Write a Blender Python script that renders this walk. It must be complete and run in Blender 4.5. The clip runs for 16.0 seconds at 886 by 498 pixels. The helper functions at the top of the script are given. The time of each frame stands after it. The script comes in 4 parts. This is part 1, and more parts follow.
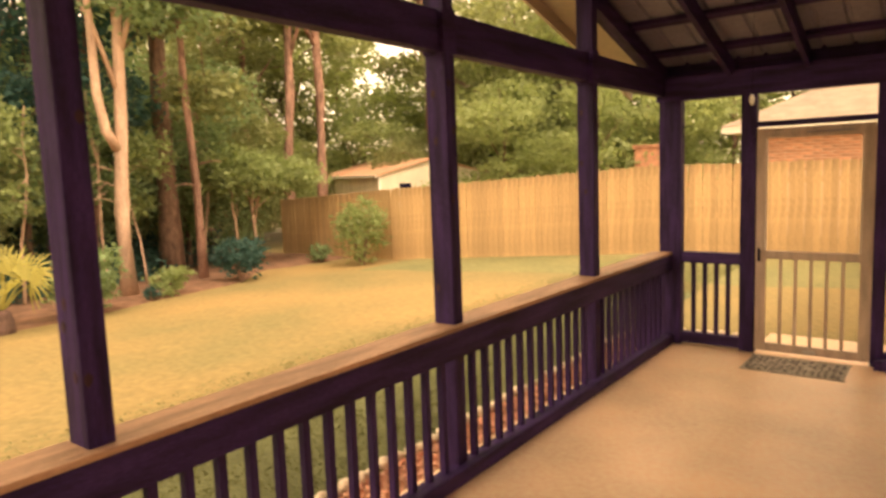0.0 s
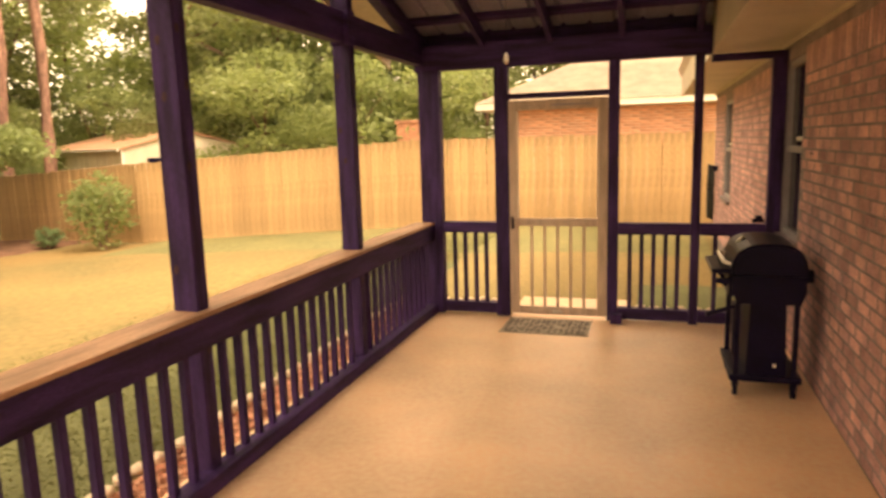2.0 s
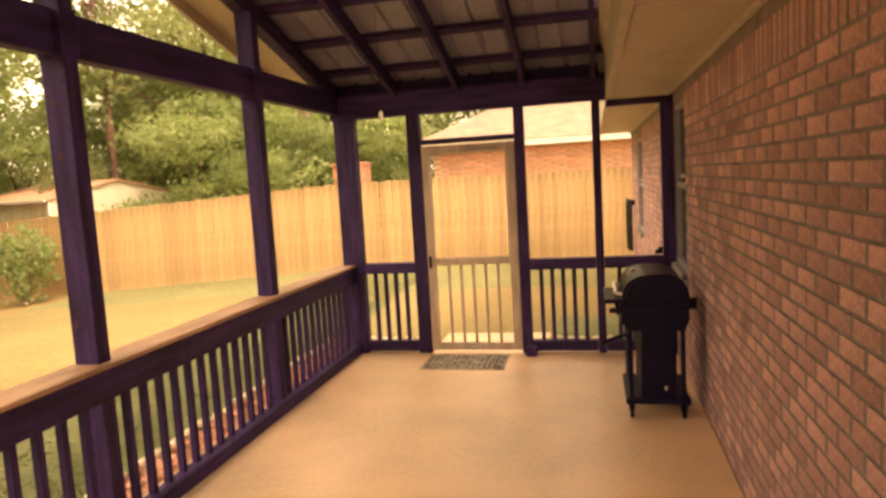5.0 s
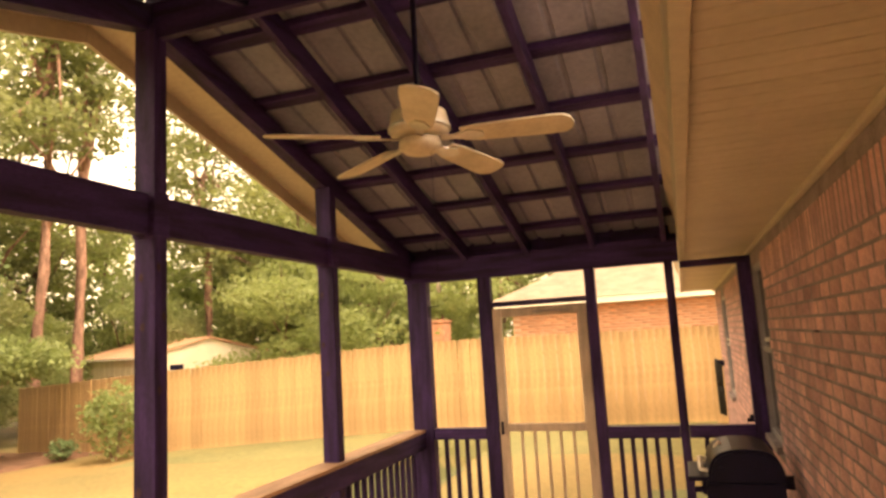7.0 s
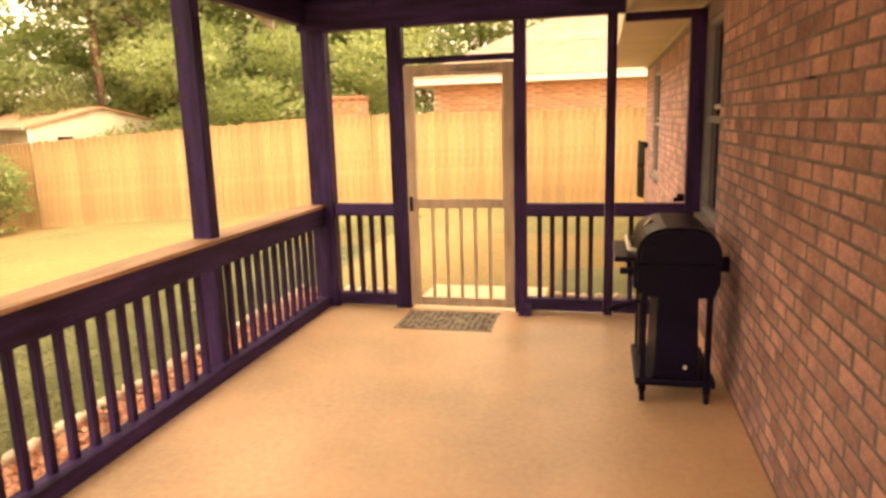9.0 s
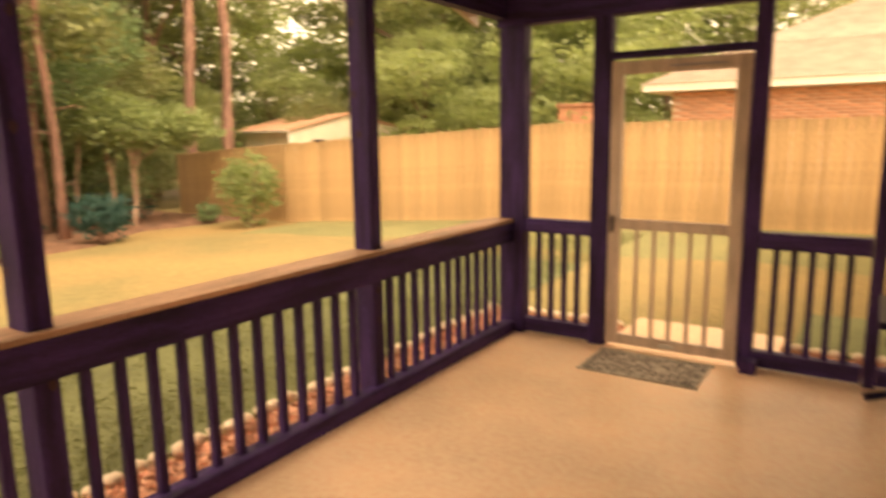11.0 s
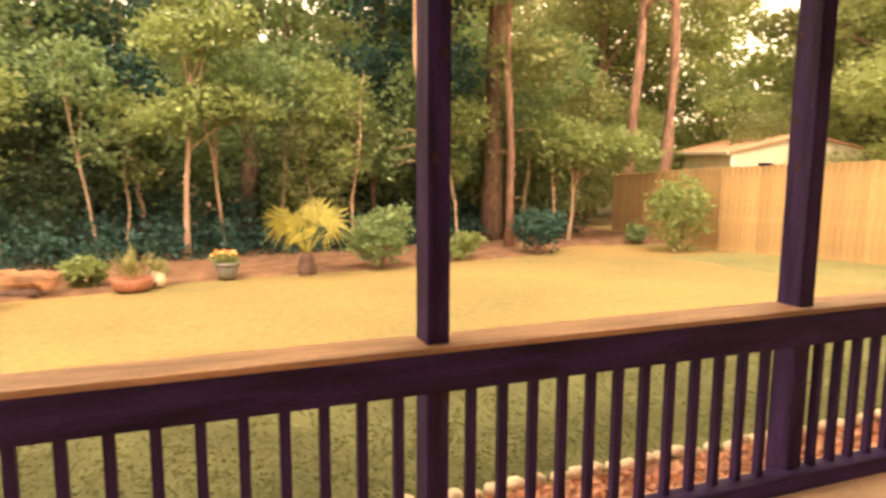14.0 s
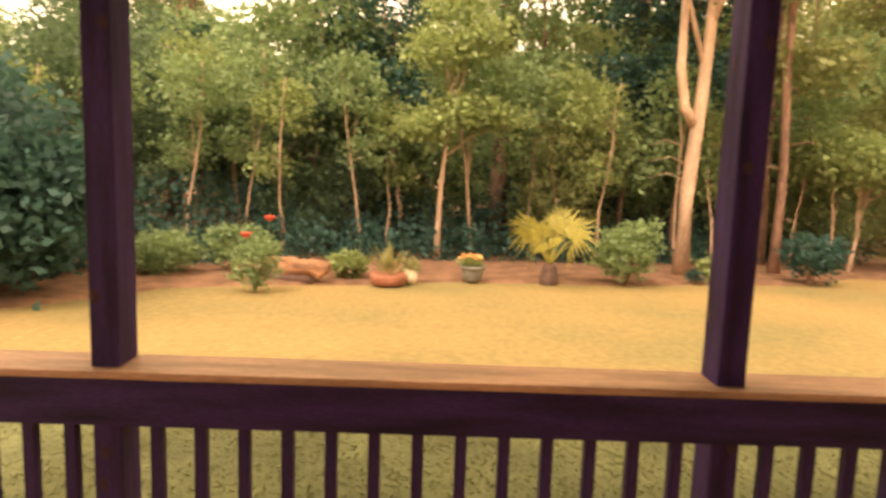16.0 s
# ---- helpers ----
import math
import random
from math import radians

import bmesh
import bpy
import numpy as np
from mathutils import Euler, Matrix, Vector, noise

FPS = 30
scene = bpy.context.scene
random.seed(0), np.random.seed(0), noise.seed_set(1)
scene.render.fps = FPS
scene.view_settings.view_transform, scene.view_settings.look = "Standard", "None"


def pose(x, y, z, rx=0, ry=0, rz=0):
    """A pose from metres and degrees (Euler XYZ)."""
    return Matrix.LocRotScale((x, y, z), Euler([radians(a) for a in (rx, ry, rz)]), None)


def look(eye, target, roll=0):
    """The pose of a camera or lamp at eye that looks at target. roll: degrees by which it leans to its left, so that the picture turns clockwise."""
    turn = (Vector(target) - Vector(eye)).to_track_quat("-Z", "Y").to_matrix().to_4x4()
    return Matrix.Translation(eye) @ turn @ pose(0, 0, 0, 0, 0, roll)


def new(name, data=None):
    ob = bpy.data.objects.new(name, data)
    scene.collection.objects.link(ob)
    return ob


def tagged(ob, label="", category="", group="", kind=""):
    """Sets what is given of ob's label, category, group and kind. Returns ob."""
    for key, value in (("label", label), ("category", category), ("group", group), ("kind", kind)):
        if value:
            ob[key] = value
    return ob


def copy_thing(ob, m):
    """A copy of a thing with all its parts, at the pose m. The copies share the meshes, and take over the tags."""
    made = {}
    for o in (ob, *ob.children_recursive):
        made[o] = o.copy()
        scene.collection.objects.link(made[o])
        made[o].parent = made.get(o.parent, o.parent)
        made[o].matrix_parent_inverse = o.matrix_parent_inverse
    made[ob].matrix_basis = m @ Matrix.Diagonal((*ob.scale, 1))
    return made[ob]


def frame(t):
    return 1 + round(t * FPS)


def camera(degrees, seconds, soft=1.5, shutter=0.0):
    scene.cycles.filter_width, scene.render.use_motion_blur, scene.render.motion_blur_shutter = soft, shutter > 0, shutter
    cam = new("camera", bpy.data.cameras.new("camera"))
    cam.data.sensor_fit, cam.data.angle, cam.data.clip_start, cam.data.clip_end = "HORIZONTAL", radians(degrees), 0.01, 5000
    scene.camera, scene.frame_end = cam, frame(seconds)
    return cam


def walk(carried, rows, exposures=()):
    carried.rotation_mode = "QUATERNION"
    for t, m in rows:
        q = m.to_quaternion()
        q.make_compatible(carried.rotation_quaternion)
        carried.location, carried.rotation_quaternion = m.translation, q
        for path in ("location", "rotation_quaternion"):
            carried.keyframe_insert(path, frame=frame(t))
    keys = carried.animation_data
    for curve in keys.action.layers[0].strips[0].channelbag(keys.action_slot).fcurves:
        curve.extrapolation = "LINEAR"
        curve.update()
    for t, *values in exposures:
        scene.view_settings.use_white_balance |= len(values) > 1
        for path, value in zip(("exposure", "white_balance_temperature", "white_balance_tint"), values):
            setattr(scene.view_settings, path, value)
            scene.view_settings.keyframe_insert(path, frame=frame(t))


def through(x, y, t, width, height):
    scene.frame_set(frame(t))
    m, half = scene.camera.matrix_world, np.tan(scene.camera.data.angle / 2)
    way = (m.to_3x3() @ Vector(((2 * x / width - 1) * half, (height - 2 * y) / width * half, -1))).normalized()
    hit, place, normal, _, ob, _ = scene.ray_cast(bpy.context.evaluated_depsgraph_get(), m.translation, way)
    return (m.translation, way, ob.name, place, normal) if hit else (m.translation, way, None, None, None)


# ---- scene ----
cam = camera(67.0, 16.0, soft=2.9, shutter=0.5)
EXPO, KELVIN, TINT = 1.25, 7300, 20
GAIN = [(0.0, -0.12), (0.5, -0.26), (1.0, -0.22), (2.0, 0.12), (3.0, 0.15), (5.5, 0.2), (7.0, 0.28), (8.0, 0.5), (10.5, 0.36), (11.0, 0.04), (11.5, -0.14), (12.5, -0.02), (14.0, 0.2), (14.5, 0.23), (15.5, 0.03), (16.0, -0.02)]
PATH = [
    (0, (2.190, -6.530, 1.762), (0.989, -4.946, 1.538), -2.12),
    (0.5, (2.171, -6.436, 1.716), (1.075, -4.787, 1.437), -2.20),
    (1, (2.147, -6.334, 1.704), (1.216, -4.587, 1.417), -1.82),
    (1.5, (2.113, -6.255, 1.697), (1.341, -4.436, 1.385), -1.69),
    (2, (2.097, -6.222, 1.695), (1.502, -4.339, 1.380), -1.68),
    (2.5, (2.133, -6.219, 1.699), (1.625, -4.312, 1.376), -2.31),
    (3, (2.296, -6.292, 1.741), (1.837, -4.376, 1.401), -3.00),
    (5.5, (2.422, -6.349, 1.731), (1.976, -4.402, 1.634), -3.10),
    (6, (2.432, -6.348, 1.758), (1.927, -4.413, 1.804), -3.25),
    (6.5, (2.470, -6.316, 1.801), (1.883, -4.410, 1.965), -3.64),
    (7, (2.528, -6.310, 1.790), (1.879, -4.438, 2.057), -3.36),
    (7.5, (2.470, -6.211, 1.797), (1.850, -4.318, 1.989), -2.68),
    (8, (2.360, -5.988, 1.744), (1.926, -4.045, 1.557), -0.97),
    (10.5, (2.432, -4.738, 1.525), (1.733, -2.911, 1.109), -3.58),
    (11, (2.429, -4.646, 1.573), (1.349, -2.996, 1.235), -0.78),
    (11.5, (2.399, -4.511, 1.595), (1.119, -3.006, 1.285), -0.42),
    (12, (2.339, -4.405, 1.614), (0.932, -3.020, 1.289), 0.38),
    (12.5, (2.369, -4.309, 1.633), (0.766, -3.149, 1.342), 1.62),
    (13, (2.336, -4.297, 1.631), (0.640, -3.279, 1.335), 0.28),
    (13.5, (2.274, -4.323, 1.611), (0.486, -3.474, 1.325), 0.31),
    (14, (2.320, -4.385, 1.625), (0.468, -3.682, 1.349), 0.29),
    (14.5, (2.356, -4.407, 1.632), (0.449, -3.857, 1.379), 0.58),
    (15, (2.270, -4.411, 1.597), (0.320, -4.026, 1.372), 1.30),
    (15.5, (2.164, -4.410, 1.575), (0.191, -4.232, 1.305), 1.17),
    (16, (2.078, -4.488, 1.603), (0.095, -4.466, 1.344), 2.03),
]
walk(cam, [(t, look(eye, target, roll)) for t, eye, target, roll in PATH], exposures=[(t, EXPO + e, KELVIN, TINT) for t, e in GAIN])

# ---- light ----
world = bpy.data.worlds.new("evening_sky")
scene.world = world
world.use_nodes = True
wn = world.node_tree.nodes
wl = world.node_tree.links
sky = wn.new("ShaderNodeTexSky")
sky.sky_type = 'NISHITA'
sky.sun_disc = False
sky.sun_elevation = radians(55)
sky.sun_rotation = radians(116)
sky.air_density = 1.0
sky.dust_density = 6.0
sky.ozone_density = 1.0
haze = wn.new("ShaderNodeMix")
haze.data_type = 'RGBA'
haze.inputs[0].default_value = 0.75
haze.inputs[7].default_value = (14.1, 11.05, 6.9, 1)
wl.new(sky.outputs[0], haze.inputs[6])
wl.new(haze.outputs[2], wn["Background"].inputs[0])
wn["Background"].inputs[1].default_value = 0.14

sun_data = bpy.data.lights.new("sun", 'SUN')
sun_data.energy = 1.1
sun_data.angle = radians(12)
sun_data.color = (1.0, 0.86, 0.66)
sun = new("sun", sun_data)
sun.matrix_world = look((9, -4.5, 14.5), (0, 0, 0))

# ---- materials ----
def mat(name, base, rough=0.7, vary=0.25, scale=6.0, fine=60.0, bump=0.25, metal=0.0, second=None, stretch=(1, 1, 1), island=0.0, spec=0.4, depth=0.01):
    """A surface with colour that varies at two sizes, and fine relief."""
    m = bpy.data.materials.new(name)
    m.use_nodes = True
    n, l = m.node_tree.nodes, m.node_tree.links
    b = n["Principled BSDF"]
    co = n.new("ShaderNodeTexCoord")
    mp = n.new("ShaderNodeMapping")
    mp.inputs["Scale"].default_value = stretch
    geo = n.new("ShaderNodeNewGeometry")
    info = n.new("ShaderNodeObjectInfo")
    l.new(co.outputs["Object"], mp.inputs[0])
    big = n.new("ShaderNodeTexNoise")
    big.inputs["Scale"].default_value = scale
    big.inputs["Detail"].default_value = 5
    small = n.new("ShaderNodeTexNoise")
    small.inputs["Scale"].default_value = fine
    small.inputs["Detail"].default_value = 4
    l.new(mp.outputs[0], big.inputs["Vector"])
    l.new(mp.outputs[0], small.inputs["Vector"])
    lo = second or tuple(c * (1 - vary) for c in base)
    hi = tuple(min(0.95, c * (1 + vary * 0.8)) for c in base)
    ramp = n.new("ShaderNodeValToRGB")
    ramp.color_ramp.elements[0].position, ramp.color_ramp.elements[1].position = 0.32, 0.68
    ramp.color_ramp.elements[0].color = (*lo, 1)
    ramp.color_ramp.elements[1].color = (*hi, 1)
    l.new(big.outputs["Fac"], ramp.inputs[0])
    mul = n.new("ShaderNodeMix")
    mul.data_type, mul.blend_type = 'RGBA', 'OVERLAY'
    mul.inputs[0].default_value = min(1.0, vary * 1.6)
    l.new(ramp.outputs[0], mul.inputs[6])
    l.new(small.outputs["Fac"], mul.inputs[7])
    out = mul.outputs[2]
    if island:
        add = n.new("ShaderNodeMath")
        add.operation = 'ADD'
        l.new(info.outputs["Random"], add.inputs[0])
        l.new(geo.outputs["Random Per Island"], add.inputs[1])
        fr = n.new("ShaderNodeMath")
        fr.operation = 'FRACT'
        l.new(add.outputs[0], fr.inputs[0])
        rng = n.new("ShaderNodeMapRange")
        rng.inputs[3].default_value, rng.inputs[4].default_value = 1 - island, 1 + island
        l.new(fr.outputs[0], rng.inputs[0])
        hs = n.new("ShaderNodeHueSaturation")
        l.new(rng.outputs[0], hs.inputs["Value"])
        l.new(out, hs.inputs["Color"])
        out = hs.outputs[0]
    l.new(out, b.inputs["Base Color"])
    b.inputs["Roughness"].default_value = rough
    b.inputs["Metallic"].default_value = metal
    b.inputs["Specular IOR Level"].default_value = spec
    if bump:
        bp = n.new("ShaderNodeBump")
        bp.inputs["Strength"].default_value = bump
        bp.inputs["Distance"].default_value = depth
        l.new(small.outputs["Fac"], bp.inputs["Height"])
        l.new(bp.outputs[0], b.inputs["Normal"])
    return m


def leaf_mat(name, base, island=0.4, through=0.42):
    m = mat(name, base, rough=0.55, vary=0.35, scale=0.6, fine=5.0, bump=0, island=island, spec=0.3)
    n, l = m.node_tree.nodes, m.node_tree.links
    b = n["Principled BSDF"]
    tr = n.new("ShaderNodeBsdfTranslucent")
    tr.inputs[0].default_value = (base[0] * 1.5, base[1] * 1.5, base[2] * 1.15, 1)
    mx = n.new("ShaderNodeMixShader")
    mx.inputs[0].default_value = through
    l.new(b.outputs[0], mx.inputs[1])
    l.new(tr.outputs[0], mx.inputs[2])
    l.new(mx.outputs[0], n["Material Output"].inputs[0])
    return m


# dark stain, with the purple cast of the shadows put into its colour
WOOD = (0.041, 0.020, 0.090)
wood = mat("stained_wood", WOOD, 0.62, 0.55, 3.0, 45.0, 0.35, stretch=(6, 6, 0.7), island=0.12, spec=0.22)
wood_x = mat("stained_wood_along_x", WOOD, 0.62, 0.55, 3.0, 45.0, 0.35, stretch=(0.7, 6, 6), island=0.12, spec=0.22)
wood_y = mat("stained_wood_along_y", WOOD, 0.62, 0.55, 3.0, 45.0, 0.35, stretch=(6, 0.7, 6), island=0.12, spec=0.22)
# same stained wood, with the light on the cap's top put into its tan
cap_wood = mat("worn_lit_cap_wood", (0.46, 0.275, 0.17), 0.55, 0.35, 3.0, 40.0, 0.3, stretch=(6, 0.6, 6))
knot_wood = mat("wood_knot", (0.05, 0.02, 0.03), 0.7, 0.3, 20, 90, 0.2)
concrete = mat("stained_concrete", (0.82, 0.55, 0.34), 0.4, 0.2, 0.9, 26.0, 0.12, second=(0.66, 0.46, 0.29), depth=0.004)
metal_roof = mat("roof_sheet_underside", (0.26, 0.255, 0.345), 0.5, 0.2, 2.0, 30, 0.05, metal=0.2)
cream = mat("cream_vinyl", (0.54, 0.48, 0.37), 0.5, 0.1, 2.0, 30, 0.05)
cream_dim = mat("cream_soffit_panel", (0.55, 0.47, 0.36), 0.55, 0.14, 1.5, 30, 0.08)
brick_m = mat("red_brick", (0.56, 0.325, 0.30), 0.85, 0.35, 5.0, 60.0, 0.7, second=(0.40, 0.23, 0.24), island=0.24)
mortar = mat("mortar", (0.28, 0.235, 0.24), 0.95, 0.25, 6.0, 80.0, 0.5)
brick_far = mat("pale_orange_brick", (0.50, 0.25, 0.15), 0.85, 0.3, 5.0, 60.0, 0.3, island=0.2)
# the shadows' indigo cast is put into this black
black_paint = mat("black_enamel", (0.006, 0.004, 0.022), 0.42, 0.3, 5, 50, 0.05, spec=0.12)
chrome = mat("brushed_steel", (0.6, 0.56, 0.5), 0.3, 0.15, 5, 60, 0.05, metal=0.9)
door_paint = mat("weathered_door_paint", (0.55, 0.43, 0.33), 0.6, 0.2, 4, 40, 0.2, stretch=(4, 4, 0.8))
glass_m = mat("window_glass", (0.03, 0.03, 0.04), 0.08, 0.1, 2, 20, 0)
grey_frame = mat("grey_window_frame", (0.30, 0.28, 0.30), 0.5, 0.15, 4, 40, 0.1)
mat_rubber = mat("grey_doormat", (0.40, 0.34, 0.27), 0.9, 0.3, 14, 120, 0.6)
fan_paint = mat("antique_cream_enamel", (0.62, 0.53, 0.40), 0.4, 0.15, 6, 50, 0.05)
fence_m = mat("fence_cedar", (0.50, 0.325, 0.155), 0.85, 0.38, 1.2, 30.0, 0.4, stretch=(5, 5, 0.6), island=0.13)
grass_m = mat("lawn", (0.250, 0.165, 0.062), 0.9, 0.3, 0.28, 12.0, 0.6, second=(0.172, 0.148, 0.058), depth=0.03)
blade_m = leaf_mat("grass_blades", (0.165, 0.176, 0.078), 0.15, 0.3)
mortar_far = mat("pale_mortar", (0.60, 0.44, 0.32), 0.9, 0.15, 4, 40, 0.2)
lawn_green = mat("greener_lawn", (0.185, 0.165, 0.066), 0.9, 0.3, 0.5, 12.0, 0.6, second=(0.150, 0.150, 0.060), depth=0.03)
mulch = mat("pine_straw", (0.20, 0.105, 0.062), 0.95, 0.4, 3.0, 60.0, 0.8, depth=0.02)
chips_m = mat("wood_chips", (0.62, 0.35, 0.24), 0.9, 0.35, 8, 60, 0.4, island=0.4)
stone_m = mat("pale_edging_stone", (0.72, 0.60, 0.45), 0.85, 0.25, 8, 60, 0.4, island=0.15)
bark = mat("pine_bark", (0.22, 0.135, 0.095), 0.95, 0.45, 5.0, 22.0, 0.9, stretch=(2, 2, 0.6), depth=0.03)
bark_pale = mat("pale_bark", (0.46, 0.31, 0.22), 0.85, 0.3, 3.0, 20.0, 0.5, stretch=(2, 2, 0.5))
bark_red = mat("red_pine_bark", (0.33, 0.19, 0.14), 0.95, 0.45, 4.0, 18.0, 0.9, stretch=(2, 2, 0.6), depth=0.03)
green_turf = mat("green_turf", (0.135, 0.146, 0.064), 0.9, 0.3, 1.5, 30.0, 0.7, depth=0.02)
leaf_a = leaf_mat("leaf_green", (0.205, 0.285, 0.145))
# base colour darkened to carry the shadow on bushes and undergrowth
leaf_b = leaf_mat("leaf_shaded_green", (0.045, 0.105, 0.092))
leaf_c = leaf_mat("leaf_yellow_green", (0.240, 0.295, 0.125))
leaf_d = leaf_mat("needle_green", (0.235, 0.262, 0.120))
# paler copy of leaf_a past the fence, backlit haze put into its colour
leaf_e = leaf_mat("leaf_pale_green", (0.285, 0.335, 0.150), 0.35, 0.5)
# deeper copy of leaf_a for the southern trees, dimming them by colour
leaf_f = leaf_mat("leaf_deep_green", (0.105, 0.160, 0.095))
palm_m = leaf_mat("palm_frond", (0.40, 0.37, 0.11), 0.2)
fern_m = leaf_mat("pale_grassy_leaf", (0.30, 0.29, 0.14), 0.3)
shed_m = mat("cream_shed_metal", (0.68, 0.60, 0.45), 0.55, 0.1, 2, 20, 0.05)
rust_m = mat("rusty_roof", (0.44, 0.21, 0.12), 0.7, 0.35, 1.2, 25, 0.2, second=(0.52, 0.34, 0.22))
shingle_m = mat("tan_shingles", (0.52, 0.42, 0.33), 0.9, 0.15, 3, 50, 0.4)
white_m = mat("white_fascia", (0.82, 0.78, 0.68), 0.5, 0.05, 3, 30, 0.02)
palm_trunk = mat("shaggy_palm_trunk", (0.11, 0.065, 0.05), 0.95, 0.4, 8, 40, 0.8)
mat_dark = mat("worn_dark_rubber", (0.19, 0.16, 0.135), 0.85, 0.3, 14, 100, 0.4)
terracotta = mat("terracotta", (0.33, 0.13, 0.08), 0.8, 0.25, 8, 50, 0.2)
glaze = mat("grey_glazed_pot", (0.20, 0.19, 0.17), 0.35, 0.25, 8, 40, 0.1)
red_petal = mat("red_petal", (0.75, 0.12, 0.07), 0.6, 0.2, 10, 40, 0)
orange_petal = mat("orange_petal", (0.8, 0.40, 0.14), 0.6, 0.2, 10, 40, 0)
log_m = mat("weathered_log", (0.30, 0.15, 0.08), 0.9, 0.6, 3, 25, 0.8, stretch=(0.5, 3, 3), depth=0.02)
hose_m = mat("dark_hose", (0.03, 0.035, 0.03), 0.5, 0.2, 8, 40, 0.1)

# ---- building helpers ----
def mesh_of(bm, name, material, smooth=False):
    me = bpy.data.meshes.new(name)
    bm.to_mesh(me)
    bm.free()
    for mt in (material if isinstance(material, (list, tuple)) else [material]):
        me.materials.append(mt)
    if smooth:
        me.polygons.foreach_set("use_smooth", [True] * len(me.polygons))
    return me


def part(name, bm, material, parent, label="", smooth=False):
    ob = new(name, mesh_of(bm, name, material, smooth))
    ob.parent = parent
    if label:
        ob["label"] = label
    return ob


def thing(name, label, category, group="", at=None):
    ob = new(name)
    ob.empty_display_size = 0.1
    if at is not None:
        ob.matrix_basis = at
    return tagged(ob, label, category, group)


def single(name, bm, material, label="", category="", group="", kind="", smooth=False, at=None):
    ob = new(name, mesh_of(bm, name, material, smooth))
    if at is not None:
        ob.matrix_basis = at
    return tagged(ob, label, category, group, kind)


def box(x0, x1, y0, y1, z0, z1, bev=0.0, bm=None):
    """A box, its edges rounded by bev."""
    own = bmesh.new() if (bm is None or bev) else bm
    r = bmesh.ops.create_cube(own, size=1.0)
    bmesh.ops.scale(own, vec=(x1 - x0, y1 - y0, z1 - z0), verts=r["verts"])
    bmesh.ops.translate(own, vec=((x0 + x1) / 2, (y0 + y1) / 2, (z0 + z1) / 2), verts=r["verts"])
    if bev:
        bmesh.ops.bevel(own, geom=own.edges[:], offset=bev, segments=2, affect='EDGES', profile=0.6)
        if bm is not None:
            tmp = bpy.data.meshes.new("tmp")
            own.to_mesh(tmp)
            own.free()
            bm.from_mesh(tmp)
            bpy.data.meshes.remove(tmp)
            return bm
    return own


def rod(a, b, r0, r1=None, sides=10, bm=None):
    """A round bar from a to b."""
    bm = bm or bmesh.new()
    a, b = Vector(a), Vector(b)
    d = b - a
    m = Matrix.Translation((a + b) / 2) @ d.to_track_quat('Z', 'Y').to_matrix().to_4x4()
    bmesh.ops.create_cone(bm, cap_ends=True, segments=sides, radius1=r0, radius2=r0 if r1 is None else r1, depth=d.length, matrix=m)
    return bm


def tube(points, radii, sides=8, bm=None):
    """A bent, tapered tube along points."""
    bm = bm or bmesh.new()
    pts = [Vector(p) for p in points]
    rings = []
    for i, p in enumerate(pts):
        d = (pts[min(i + 1, len(pts) - 1)] - pts[max(i - 1, 0)]).normalized()
        q = d.to_track_quat('Z', 'Y')
        rings.append([bm.verts.new(p + q @ Vector((math.cos(2 * math.pi * k / sides) * radii[i], math.sin(2 * math.pi * k / sides) * radii[i], 0))) for k in range(sides)])
    for a, b in zip(rings, rings[1:]):
        for k in range(sides):
            bm.faces.new((a[k], a[(k + 1) % sides], b[(k + 1) % sides], b[k]))
    bm.faces.new(rings[0][::-1])
    bm.faces.new(rings[-1])
    return bm


def lathe(profile, sides=24, bm=None, at=(0, 0, 0)):
    """A turned shape from (radius, height) pairs."""
    bm = bm or bmesh.new()
    rings = [[bm.verts.new((at[0] + r * math.cos(2 * math.pi * k / sides), at[1] + r * math.sin(2 * math.pi * k / sides), at[2] + z)) for k in range(sides)] for r, z in profile]
    for a, b in zip(rings, rings[1:]):
        for k in range(sides):
            bm.faces.new((a[k], a[(k + 1) % sides], b[(k + 1) % sides], b[k]))
    bm.faces.new(rings[0][::-1])
    bm.faces.new(rings[-1])
    return bm


def prism(outline, x0, x1, axis='x', bm=None):
    """An outline of pairs pushed from x0 to x1 along an axis (pairs are the other two axes in order)."""
    bm = bm or bmesh.new()
    def v(u, w, t):
        return {'x': (t, u, w), 'y': (u, t, w), 'z': (u, w, t)}[axis]
    a = [bm.verts.new(v(u, w, x0)) for u, w in outline]
    b = [bm.verts.new(v(u, w, x1)) for u, w in outline]
    bm.faces.new(a)
    bm.faces.new(b[::-1])
    k = len(a)
    for i in range(k):
        bm.faces.new((a[i], b[i], b[(i + 1) % k], a[(i + 1) % k]))
    bmesh.ops.recalc_face_normals(bm, faces=bm.faces[:])
    return bm


def ground_z(x, y):
    """Height of the lawn: level by the porch, falling away towards the wood."""
    z = -0.16
    if x < -3:
        z -= 0.053 * min(-3 - x, 13)
    return z

# ---- porch: floor, posts, beams, roof ----
RIDGE_Y, EAVE_Z, SLOPE = -3.52, 2.56, 0.285     # underside of the rafters at y = 0
SOUTH = -7.05
WALL_X = 3.14

tagged(single("floor", box(-0.2, WALL_X, SOUTH - 0.2, 0.22, -0.22, 0.0, 0.012), concrete), "brown stained concrete porch slab", "floor", kind="structure")


def under(y):
    return EAVE_Z + SLOPE * (abs(RIDGE_Y) - abs(y - RIDGE_Y))


